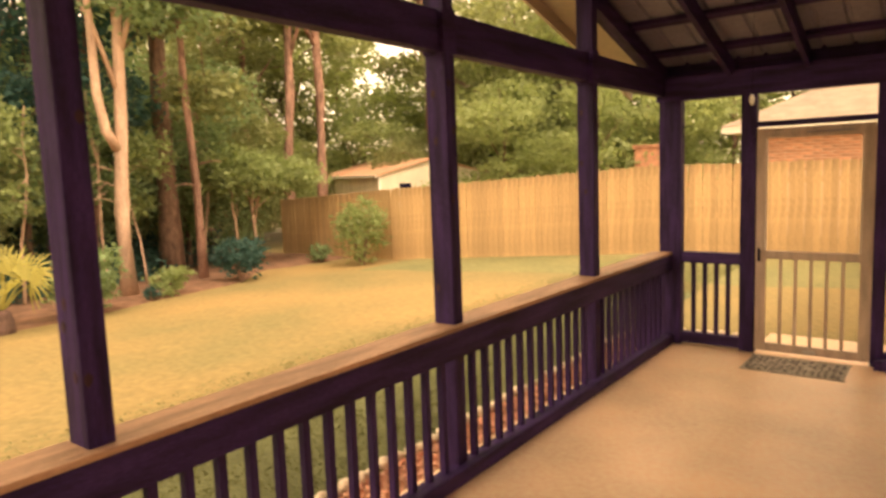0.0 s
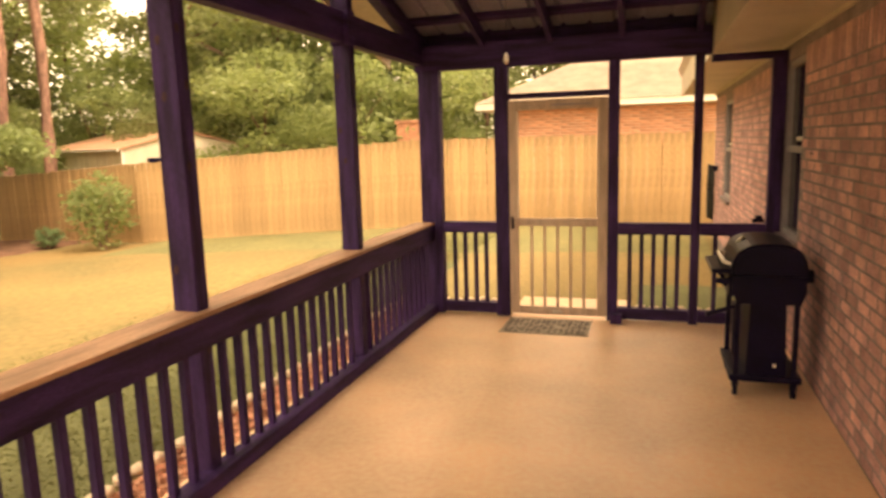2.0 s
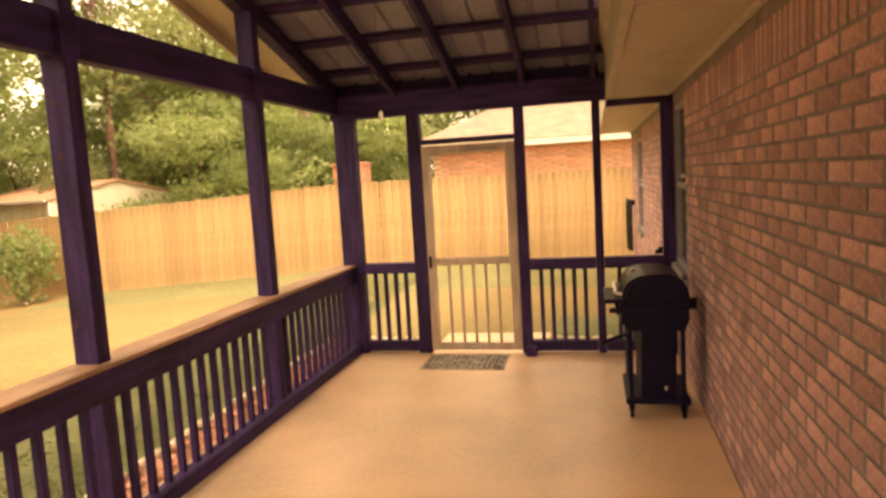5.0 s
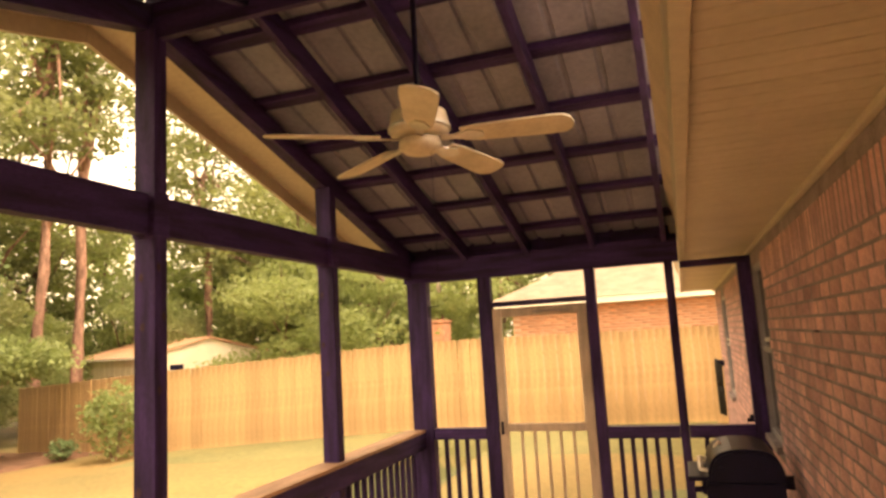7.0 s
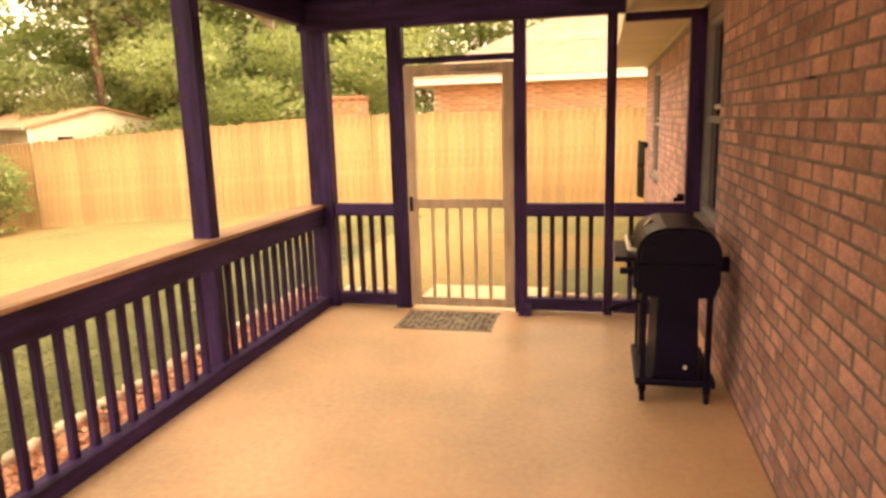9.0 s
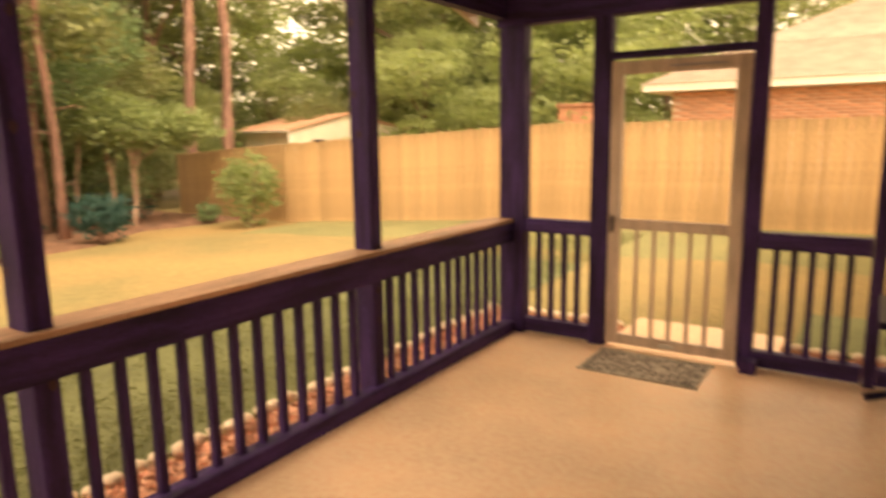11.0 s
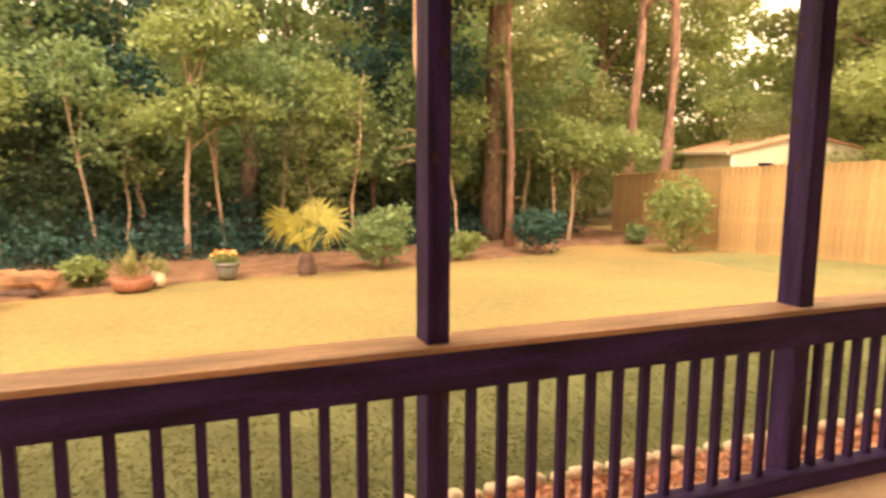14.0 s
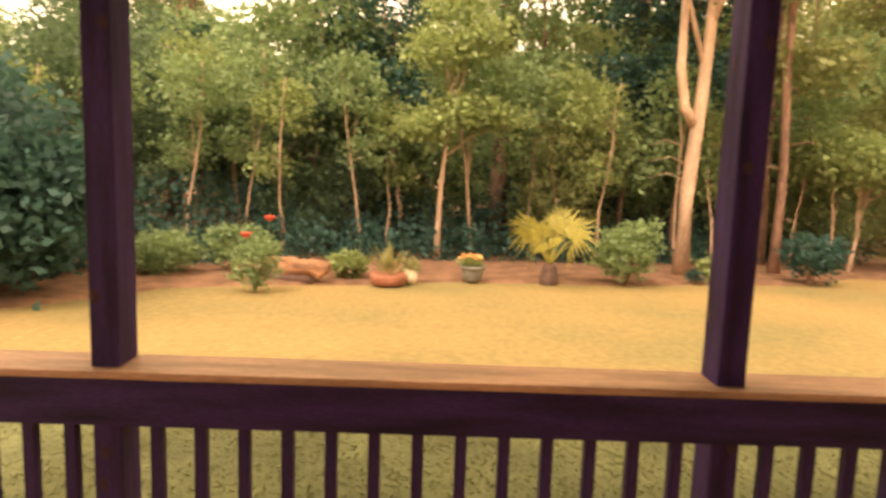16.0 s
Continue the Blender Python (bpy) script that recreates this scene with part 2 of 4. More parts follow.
def knots(parent, spots):
    for x, y, z, axis in spots:
        bm = bmesh.new()
        s = (0.003, 0.017, 0.026) if axis == 'x' else (0.017, 0.003, 0.026)
        bmesh.ops.create_icosphere(bm, subdivisions=1, radius=1.0)
        bmesh.ops.scale(bm, vec=s, verts=bm.verts)
        bmesh.ops.translate(bm, vec=(x, y, z), verts=bm.verts)
        part("knot", bm, knot_wood, parent)


rng = random.Random(4)
post_y = [-5.53, -3.52, -1.635]
for py in post_y:
    post = single("porch_post", box(-0.135, 0.0, py - 0.046, py + 0.046, 0.0, under(py) + 0.02, 0.006), wood, "dark stained timber post with knots on porch side", "post", "porch posts")
    knots(post, [(0.0, py + rng.uniform(-0.03, 0.03), rng.uniform(0.3, 2.4), 'x') for _ in range(4)] + [(-rng.uniform(0.03, 0.11), py - 0.046, rng.uniform(1.0, 2.4), 'y') for _ in range(3)])
    beam_block = box(-0.142, 0.008, py - 0.055, py + 0.055, 2.405, 2.645, 0.005)
    single("beam_joint", beam_block, wood_y, "dark timber joint block where beam meets post", "joint", "beam joints")
for cy in (0.075, SOUTH):
    single("corner_post", box(-0.085, 0.125, cy - 0.055, cy + 0.065, 0.0, 2.37, 0.006), wood, "dark stained timber corner post", "post", "corner posts")

# tie beam on the garden side, in lengths between the posts
edges = [SOUTH + 0.06, post_y[0], post_y[1], post_y[2], 0.02]
for a, b in zip(edges, edges[1:]):
    single("tie_beam", box(-0.12, -0.03, a + 0.056, b - (0.056 if b < 0 else 0), 2.42, 2.635, 0.005), wood_y, "dark stained timber beam between porch posts", "beam", "tie beams")
for ey in (0.08, SOUTH):
    single("eave_beam", box(-0.12, 2.556, ey - 0.05, ey + 0.06, 2.368, 2.60, 0.006), wood_x, "dark stained timber eave beam over end wall", "beam", "eave beams")
    single("house_header", box(2.558, WALL_X, ey - 0.03, ey + 0.05, 2.305, 2.365, 0.004), wood_x, "narrow dark timber header beneath the house soffit", "beam", "house headers")


# rafters, both slopes, with purlins above
def slope_box(x0, x1, ya, yb, d0, d1, flip=False):
    """A piece that lies along the roof slope between ya and yb, d0 to d1 above the rafters' underside."""
    pts = [(ya, under(ya) + d0), (yb, under(yb) + d0), (yb, under(yb) + d1), (ya, under(ya) + d1)]
    return prism(pts, x0, x1, 'x')


RAFTER_X = [-0.085, 0.56, 1.19, 1.82, 2.45]
for x in RAFTER_X:
    w = 0.022 if x > 0 else 0.05
    single("rafter", slope_box(x - w, x + w, RIDGE_Y + 0.02, 0.42, 0.0, 0.15), wood_y, "dark stained timber rafter carrying purlins", "rafter", "rafters")
    single("rafter", slope_box(x - w, x + w, SOUTH - 0.4, RIDGE_Y - 0.02, 0.0, 0.15), wood_y, "dark stained timber rafter carrying purlins", "rafter", "rafters")
single("ridge_board", box(-0.14, 2.62, RIDGE_Y - 0.02, RIDGE_Y + 0.02, under(RIDGE_Y) - 0.06, under(RIDGE_Y) + 0.15), wood_x, "dark stained timber ridge board", "beam")
for i in range(7):
    for s in (1, -1):
        y = RIDGE_Y + s * (0.40 + i * 0.585)
        single("purlin", slope_box(-0.5, 2.62, y - 0.045, y + 0.045, 0.151, 0.19), wood_x, "dark stained timber purlin on the rafters", "purlin", "purlins")

for ey in (0.08, SOUTH):
    single("frieze_board", box(-0.1, 2.5, ey + 0.062, ey + 0.085, 2.55, 2.74, 0.003), wood_x, "dark timber frieze board closing the eave", "board", "frieze boards")
# ribbed metal sheet over the purlins
for s in (1, -1):
    bm = bmesh.new()
    xs = []
    x = -0.52
    while x < 2.64:
        xs += [(x, 0.0), (x + 0.18, 0.0), (x + 0.195, 0.02), (x + 0.215, 0.02), (x + 0.23, 0.0)]
        x += 0.23
    ya, yb = RIDGE_Y + s * 0.005, RIDGE_Y + s * 4.02
    rows = []
    for y in (ya, yb):
        rows.append([(bm.verts.new((x, y, under(y) + 0.192 + h)), bm.verts.new((x, y, under(y) + 0.196 + h))) for x, h in xs])
    for i in range(len(xs) - 1):
        bm.faces.new((rows[0][i][0], rows[0][i + 1][0], rows[1][i + 1][0], rows[1][i][0]))
        bm.faces.new((rows[0][i][1], rows[1][i][1], rows[1][i + 1][1], rows[0][i + 1][1]))
    bmesh.ops.remove_doubles(bm, verts=bm.verts, dist=0.0005)
    single("ceiling", bm, metal_roof, "grey ribbed metal roof sheet seen from below", "roof sheet", kind="structure")
# cream rake soffit beyond the garden side, and its fascia
for s in (1, -1):
    ya, yb = RIDGE_Y + s * 0.002, RIDGE_Y + s * 3.98
    single("trim", prism([(ya, under(ya) + 0.135), (yb, under(yb) + 0.135), (yb, under(yb) + 0.149), (ya, under(ya) + 0.149)], -0.52, -0.137, 'x'), cream_dim, "cream rake soffit under the roof overhang", "soffit", kind="structure")
    single("trim", prism([(ya, under(ya) + 0.03), (yb, under(yb) + 0.03), (yb, under(yb) + 0.2), (ya, under(ya) + 0.2)], -0.55, -0.523, 'x'), cream, "cream rake fascia board", "fascia", kind="structure")

# house eave: ribbed soffit, fascia and gutter along the porch
bm = bmesh.new()
y = SOUTH - 0.6
while y < 6.9:
    box(2.60, WALL_X + 0.02, y + 0.004, y + 0.096, 2.405, 2.42, 0.0, bm)
    box(2.60, WALL_X + 0.02, y + 0.096, y + 0.104, 2.407, 2.42, 0.0, bm)
    y += 0.1
single("ceiling", bm, cream, "cream ribbed vinyl house soffit", "soffit", kind="structure")
single("trim", box(2.56, 2.605, SOUTH - 0.6, 6.9, 2.385, 2.80, 0.004), cream, "cream fascia along the house eave", "fascia", kind="structure")
single("trim", box(WALL_X - 0.03, WALL_X + 0.0, SOUTH - 0.6, 6.9, 2.375, 2.404, 0.006), cream, "cream moulding between brick and soffit", "moulding", kind="structure")
single("roof_house", prism([(2.5, 2.86), (8.5, 4.8), (8.5, 4.6), (2.62, 2.6)], -9.0, 7.1, 'y'), shingle_m, "tan shingle house roof", "roof", kind="structure")

# ---- railings ----
def baluster_mesh(name, h):
    return mesh_of(box(-0.019, 0.019, -0.019, 0.019, 0.0, h, 0.003), name, wood)


bal_long = baluster_mesh("baluster", 0.78)


rail_side = thing("railing", "dark stained timber railing with square balusters and worn, lit-toned cap", "railing", "", pose(0, 0, 0))
part("cap", box(-0.155, 0.046, SOUTH + 0.07, 0.018, 0.889, 0.915, 0.005), cap_wood, rail_side, "worn timber rail cap, lit tone put into its brown")
part("apron", box(0.001, 0.041, SOUTH + 0.07, 0.02, 0.735, 0.887, 0.004), wood_y, rail_side)
part("bottom_rail", box(-0.05, 0.055, SOUTH + 0.07, 0.02, 0.0, 0.09, 0.005), wood_y, rail_side)
for a, b, n, first, step in ((SOUTH + 0.07, post_y[0] - 0.047, 10, SOUTH + 0.182, 0.135), (post_y[0] + 0.047, post_y[1] - 0.047, 13, post_y[0] + 0.156, 0.1415),
                             (post_y[1] + 0.047, post_y[2] - 0.047, 12, post_y[1] + 0.145, 0.1385), (post_y[2] + 0.047, 0.02, 11, post_y[2] + 0.13, 0.132)):
    part("back_rail", box(-0.125, -0.085, a, b, 0.790, 0.887, 0.004), wood_y, rail_side)
    for i in range(n):
        ob = new("baluster", bal_long)
        ob.parent = rail_side
        ob.location = (-0.021, first + i * step, 0.085)
        ob.rotation_euler = (0, 0, rng.uniform(-0.03, 0.03))


def end_railing(x0, x1, n, ey):
    t = thing("railing", "dark timber end-wall railing with square balusters", "railing", "end railings", pose((x0 + x1) / 2, ey, 0))
    h = (x1 - x0) / 2
    part("top_rail", box(-h, h, -0.045, 0.045, 0.815, 0.92, 0.005), wood_x, t)
    part("bottom_rail", box(-h, h, -0.045, 0.045, 0.02, 0.125, 0.005), wood_x, t)
    for i in range(n):
        ob = new("baluster", bal_short)
        ob.parent = t
        ob.location = (-h + (i + 1) * 2 * h / (n + 1), 0.0, 0.11)
    return t


bal_short = baluster_mesh("short_baluster", 0.715)
for ey in (0.08, SOUTH):
    end_railing(0.127, 0.658, 4, ey)
    end_railing(1.802, 2.423, 5, ey)
    end_railing(2.502, 3.028, 3, ey)
    for x0, x1 in ((0.66, 0.79), (1.705, 1.80), (2.425, 2.50), (3.03, 3.139)):
        single("end_wall_post", box(x0, x1, ey - 0.048, ey + 0.048, 0.0, 2.372 if x1 < 2.6 else 2.308, 0.005), wood, "dark stained timber post in porch end wall", "post", "end wall posts")
    single("door_header", box(0.792, 1.703, ey - 0.045, ey + 0.045, 2.072, 2.12, 0.004), wood_x, "dark timber header above the screen door", "header", "door headers")


# screen door
def screen_door(ey):
    t = thing("screen_door", "weathered wooden screen door with slatted lower half, closed", "screen door", "", pose(1.248, ey, 0))
    w = 0.453
    for s in (-1, 1):
        part("stile", box(s * w - (0.085 if s > 0 else 0), s * w + (0.085 if s < 0 else 0), -0.018, 0.018, 0.03, 2.055, 0.004), door_paint, t)
    for z0, z1 in ((1.965, 2.054), (0.885, 0.958), (0.031, 0.105)):
        part("rail", box(-w + 0.086, w - 0.086, -0.017, 0.017, z0, z1, 0.004), door_paint, t)
    for i in range(5):
        x = -w + 0.086 + (i + 1) * (2 * w - 0.172) / 6
        part("slat", box(x - 0.013, x + 0.013, -0.012, 0.012, 0.106, 0.884, 0.003), door_paint, t)
    for s in (-1, 1):
        part("bead", box(s * 0.366 - 0.004, s * 0.366 + 0.004, -0.02, -0.0175, 0.963, 1.962), white_m, t)
    part("closer", box(-0.05, 0.3, -0.035, -0.019, 1.998, 2.010, 0.004), grey_frame, t, "slim dark door closer")
    part("kick_plate", box(-0.05, 0.05, -0.03, -0.0175, 0.045, 0.075, 0.004), chrome, t)
    h = part("handle", box(-0.43, -0.41, -0.05, -0.019, 0.86, 0.98, 0.006), black_paint, t, "small dark pull handle")
    return t


screen_door(0.06)
single("door_block", box(1.745, 1.845, -0.085, 0.03, 0.0, 0.085, 0.006), wood, "short timber block at the foot of a post", "block")

# ---- house wall and window ----
WIN_Y0, WIN_Y1, WIN_Z0, WIN_Z1 = -0.66, 0.02, 0.86, 2.26
FAR_Y0, FAR_Y1 = 4.1, 5.0
WALL_END = 6.75
holes = [(WIN_Y0, WIN_Y1, WIN_Z0, WIN_Z1), (FAR_Y0, FAR_Y1, 0.75, 2.18)]
spans = [(SOUTH - 0.6, WIN_Y0), (WIN_Y1, FAR_Y0), (FAR_Y1, WALL_END)]
wall_house = single("wall_house", box(WALL_X + 0.003, WALL_X + 0.25, spans[0][0], spans[0][1], -0.3, 2.42), mortar, "red brick house wall with grey mortar joints", "wall", kind="structure")
for y0, y1 in spans[1:]:
    single("wall_house", box(WALL_X + 0.003, WALL_X + 0.25, y0, y1, -0.3, 2.42), mortar, "red brick house wall beyond the porch", "wall", kind="structure")
for y0, y1, z0, z1 in holes:
    for a, b in ((-0.3, z0), (z1, 2.42)):
        single("wall_house", box(WALL_X + 0.003, WALL_X + 0.25, y0, y1, a, b), mortar, "brick house wall around a window", "wall", kind="structure")


def window(name, y0, y1, z0, z1, label):
    w = tagged(new(name), label, "window", kind="structure")
    w.location = (WALL_X + 0.03, (y0 + y1) / 2, z0)
    h, k = (y1 - y0) / 2, z1 - z0
    part("window_frame", box(-0.02, 0.05, -h, -h + 0.05, 0, k, 0.004), grey_frame, w)
    part("window_frame", box(-0.02, 0.05, h - 0.05, h, 0, k, 0.004), grey_frame, w)
    part("window_frame", box(-0.02, 0.05, -h + 0.05, h - 0.05, 0, 0.05, 0.004), grey_frame, w)
    part("window_frame", box(-0.02, 0.05, -h + 0.05, h - 0.05, k - 0.05, k, 0.004), grey_frame, w)
    part("meeting_rail", box(-0.015, 0.045, -h + 0.05, h - 0.05, k * 0.5 - 0.025, k * 0.5 + 0.025, 0.004), grey_frame, w)
    part("latch", box(-0.055, -0.016, -h + 0.01, -h + 0.06, k * 0.55, k * 0.55 + 0.03, 0.004), white_m, w, "small pale window latch")
    for a, b in ((0.05, k * 0.5 - 0.025), (k * 0.5 + 0.025, k - 0.05)):
        part("pane", box(0.015, 0.021, -h + 0.05, h - 0.05, a, b), glass_m, w)
    part("window_sill", box(-0.075, 0.05, -h - 0.04, h + 0.04, -0.06, -0.002, 0.006), mortar, w, "brick and mortar window sill")
    return w


window("window_1", *holes[0], "grey-framed sash window in brick porch wall")
window("window_2", *holes[1], "grey-framed sash window in brick wall outside")
# hose on its hanger by the far corner of the house, and a tap
hose = thing("garden_hose", "dark garden hose coiled on a wall hanger", "hose", "", pose(WALL_X - 0.06, 6.1, 0.15))
for i in range(5):
    a = 0.16 + 0.012 * i
    part("coil", tube([(-0.02 * i, a * math.cos(t) * 0.8, 0.55 + 0.45 * math.sin(t) + 0.01 * i) for t in [k * math.pi / 12 for k in range(25)]], [0.014] * 25, 6), hose_m, hose, smooth=True)
part("hanger", box(-0.08, 0.06, -0.06, 0.06, 0.92, 1.02, 0.02), black_paint, hose, "dark metal hose hanger")
tap = thing("wall_tap", "small dark wall tap on the brick", "tap", "", pose(WALL_X - 0.05, 0.9, 0.85))
part("valve", rod((0.06, 0, 0), (-0.06, 0, 0), 0.02, 0.02, 8), black_paint, tap)
part("wheel", rod((0.0, 0, 0.02), (0.0, 0, 0.05), 0.035, 0.035, 10), black_paint, tap)
for y, z in ((-2.625, 1.725), (-1.03, 1.545)):
    nail = thing("wall_nail", "thin dark nail stuck in a mortar joint", "nail", "wall nails", pose(WALL_X, y, z))
    part("shank", box(-0.012, 0.012, -0.035, 0.035, -0.003, 0.003, 0.001), black_paint, nail)

# ---- things on the porch ----
def grill():
    t = thing("grill", "black covered gas grill on a cart beside the brick wall", "grill", "", pose(2.81, -1.38, 0))
    hw, d0, d1 = 0.30, -0.215, 0.215
    # firebox, side profile in x and z
    part("firebox", prism([(d0 + 0.03, 0.62), (d1 - 0.03, 0.62), (d1, 0.70), (d1, 0.80), (d0, 0.80), (d0, 0.70)], -hw, hw, 'y'), black_paint, t)
    arc = [(math.copysign(0.222 * abs(math.cos(a)) ** 0.72, math.cos(a)), 0.802 + 0.205 * math.sin(a) ** 0.72) for a in [math.pi * k / 16 for k in range(17)]]
    lid_bm = prism(arc, -hw - 0.005, hw + 0.005, 'y')
    bmesh.ops.bevel(lid_bm, geom=[e for e in lid_bm.edges if abs(e.verts[0].co.y - e.verts[1].co.y) < 0.001], offset=0.02, segments=2, affect='EDGES')
    lid = part("lid", lid_bm, black_paint, t, "rounded black enamel lid", smooth=False)
    part("lid_handle", tube([(-0.20, -0.2, 0.86), (-0.26, -0.2, 0.87), (-0.26, 0.2, 0.87), (-0.20, 0.2, 0.86)], [0.014] * 4, 8), chrome, lid, "steel lid handle")
    part("lid_badge", box(-0.15, -0.125, -hw - 0.012, -hw - 0.004, 0.90, 0.925, 0.003), black_paint, lid, "small end badge")
    part("thermometer", rod((-0.12, 0.02, 0.965), (-0.15, 0.02, 0.99), 0.03, 0.03, 14), chrome, lid)
    # folded front shelf brackets and side shelf
    part("front_shelf", box(-0.34, -0.212, -0.26, 0.26, 0.805, 0.835, 0.006), black_paint, t)
    part("front_bracket", box(-0.31, -0.215, -0.27, -0.24, 0.74, 0.775, 0.004), black_paint, t)
    part("poker_handle", rod((-0.2, -0.30, 0.60), (-0.37, -0.32, 0.545), 0.013, 0.017, 8), black_paint, t)
    part("rear_knob", rod((0.20, -0.1, 0.77), (0.285, -0.1, 0.77), 0.04, 0.045, 12), black_paint, t)
    part("control_panel", box(-0.235, -0.205, -0.28, 0.28, 0.66, 0.79, 0.006), black_paint, t)
    for k in range(3):
        part("control_knob", rod((-0.236, -0.16 + 0.16 * k, 0.725), (-0.262, -0.16 + 0.16 * k, 0.725), 0.024, 0.02, 12), black_paint, t)
    part("cart_panel", prism([(-0.115, 0.14), (0.125, 0.14), (0.11, 0.625), (-0.10, 0.625)], -0.27, 0.27, 'y'), black_paint, t)
    part("tag", box(0.045, 0.063, -0.2735, -0.2702, 0.20, 0.222), white_m, t, "small white tag on the cart")
    part("hanging_tray", box(-0.20, -0.165, -0.27, -0.13, 0.27, 0.60, 0.006), black_paint, t)
    for x, y in ((-0.175, -0.27), (-0.175, 0.27), (0.17, -0.27), (0.17, 0.27)):
        part("leg", box(x - 0.016, x + 0.016, y - 0.016, y + 0.016, 0.10, 0.64, 0.003), black_paint, t)
        w = part("caster", rod((x - 0.012, y, 0.04), (x + 0.012, y, 0.04), 0.04, 0.04, 14), black_paint, t)
        part("fork", box(x - 0.02, x + 0.02, y - 0.012, y + 0.012, 0.06, 0.105), black_paint, w)
    part("base_shelf", box(-0.215, 0.215, -0.30, 0.30, 0.102, 0.145, 0.01), black_paint, t)
    part("gas_bottle", lathe([(0.03, 0.146), (0.10, 0.16), (0.10, 0.36), (0.06, 0.42), (0.03, 0.44)], 18, None, (0.0, 0.0, 0)), chrome, t)
    return t


grill()

# doormat: pierced rubber
mat_t = thing("doormat", "grey pierced rubber doormat lying before the screen door", "doormat", "", pose(1.195, -0.285, 0.0))
part("base", box(-0.385, 0.385, -0.235, 0.235, 0.001, 0.008, 0.003), mat_rubber, mat_t)
rr = random.Random(8)
bm = bmesh.new()
for i in range(15):
    for j in range(9):
        if rr.random() < 0.8:
            x, y = -0.345 + i * 0.0493 + rr.uniform(-0.008, 0.008), -0.2 + j * 0.05 + rr.uniform(-0.008, 0.008)
            r = rr.uniform(0.012, 0.022)
            bmesh.ops.create_cone(bm, cap_ends=True, segments=8, radius1=r, radius2=r * 0.8, depth=0.005, matrix=Matrix.Translation((x, y, 0.0105)))
part("raised_pattern", bm, mat_dark, mat_t, "darker raised leaf pattern")["kind"] = "stuff"
bm = bmesh.new()
for i in range(26):
    for s in (-1, 1):
        bmesh.ops.create_cone(bm, cap_ends=True, segments=8, radius1=0.016, radius2=0.014, depth=0.007, matrix=Matrix.Translation((-0.38 + i * 0.0304, s * 0.237, 0.0045)))
part("scalloped_edge", bm, mat_rubber, mat_t)["kind"] = "stuff"

# ceiling fan on its downrod
FX, FY, FZ = 1.48, -3.52, 2.68
fan = thing("ceiling_fan", "cream five-bladed ceiling fan at rest on a long downrod", "ceiling fan", "", pose(FX, FY, FZ))
top = under(RIDGE_Y) - FZ
part("downrod", rod((0, 0, 0.16), (0, 0, top - 0.02), 0.014, 0.014, 12), black_paint, fan)
part("canopy", lathe([(0.03, top - 0.16), (0.075, top - 0.1), (0.08, top - 0.06), (0.06, top - 0.055)], 20), fan_paint, fan, smooth=True)
part("motor_housing", lathe([(0.03, 0.20), (0.06, 0.19), (0.125, 0.15), (0.14, 0.09), (0.135, 0.05), (0.10, 0.035), (0.05, 0.03)], 28), fan_paint, fan, smooth=True)
part("switch_housing", lathe([(0.06, 0.03), (0.095, 0.02), (0.10, -0.015), (0.07, -0.04), (0.03, -0.048)], 24), fan_paint, fan, smooth=True)
part("band", lathe([(0.138, 0.062), (0.146, 0.066), (0.146, 0.082), (0.138, 0.086)], 28), chrome, fan, "dark metal band", smooth=True)
outline = [(0.20, -0.052), (0.28, -0.066), (0.60, -0.078), (0.66, -0.072), (0.69, -0.045), (0.70, 0.0), (0.69, 0.045), (0.66, 0.072), (0.60, 0.078), (0.28, 0.066), (0.20, 0.052)]
blade_me = mesh_of(prism(outline, -0.004, 0.004, 'z'), "blade", fan_paint)
arm_me = mesh_of(prism([(0.09, -0.02), (0.17, -0.018), (0.24, -0.045), (0.30, -0.02), (0.30, 0.02), (0.24, 0.045), (0.17, 0.018), (0.09, 0.02)], -0.012, -0.005, 'z'), "blade_arm", chrome)
for k in range(5):
    ang = -69 + 72 * k
    b = new("blade", blade_me)
    b.parent = fan
    b.matrix_basis = pose(0, 0, 0.03, 0, 0, ang) @ pose(0, 0, 0, -13, 2, 0)
    a = new("blade_arm", arm_me)
    a.parent = b
chain = part("pull_chain", tube([(0.05, 0, -0.03), (0.052, 0, -0.3), (0.05, 0, -0.64)], [0.0011] * 3, 5), black_paint, fan, "thin dark pull chain")
part("chain_pull", lathe([(0.004, -0.64), (0.010, -0.655), (0.011, -0.67), (0.005, -0.685)], 10, None, (0.05, 0, 0)), white_m, chain, "small pale pull knob", smooth=True)

# small plant hook on the corner post, bracket on the rake rafter
hook = thing("plant_hook", "small black plant hook on the corner post", "hook", "", pose(0.1245, 0.09, 2.08))
part("plate", box(0.0, 0.006, -0.012, 0.012, -0.05, 0.05, 0.002), black_paint, hook)
part("arm", tube([(0.004, 0, 0.03), (0.05, 0, 0.05), (0.09, 0, 0.04), (0.1, 0, 0.065)], [0.006, 0.006, 0.005, 0.004], 6), black_paint, hook)

# ---- yard ----
def bed_edge(y):
    """x of the lawn's edge along the planting bed."""
    pts = [(-14, -3.5), (-9.7, -5.4), (-8.5, -7.7), (-7.3, -8.3), (-5.4, -8.95), (-4.0, -9.6), (-2.6, -9.75), (-1.2, -9.75), (0.7, -10.4), (2.7, -10.7), (4.9, -12.6), (6.5, -12.0), (9, -12.0)]
    if y <= pts[0][0]:
        return pts[0][1]
    for (a, b), (c, d) in zip(pts, pts[1:]):
        if y <= c:
            return b + (d - b) * (y - a) / (c - a)
    return pts[-1][1]


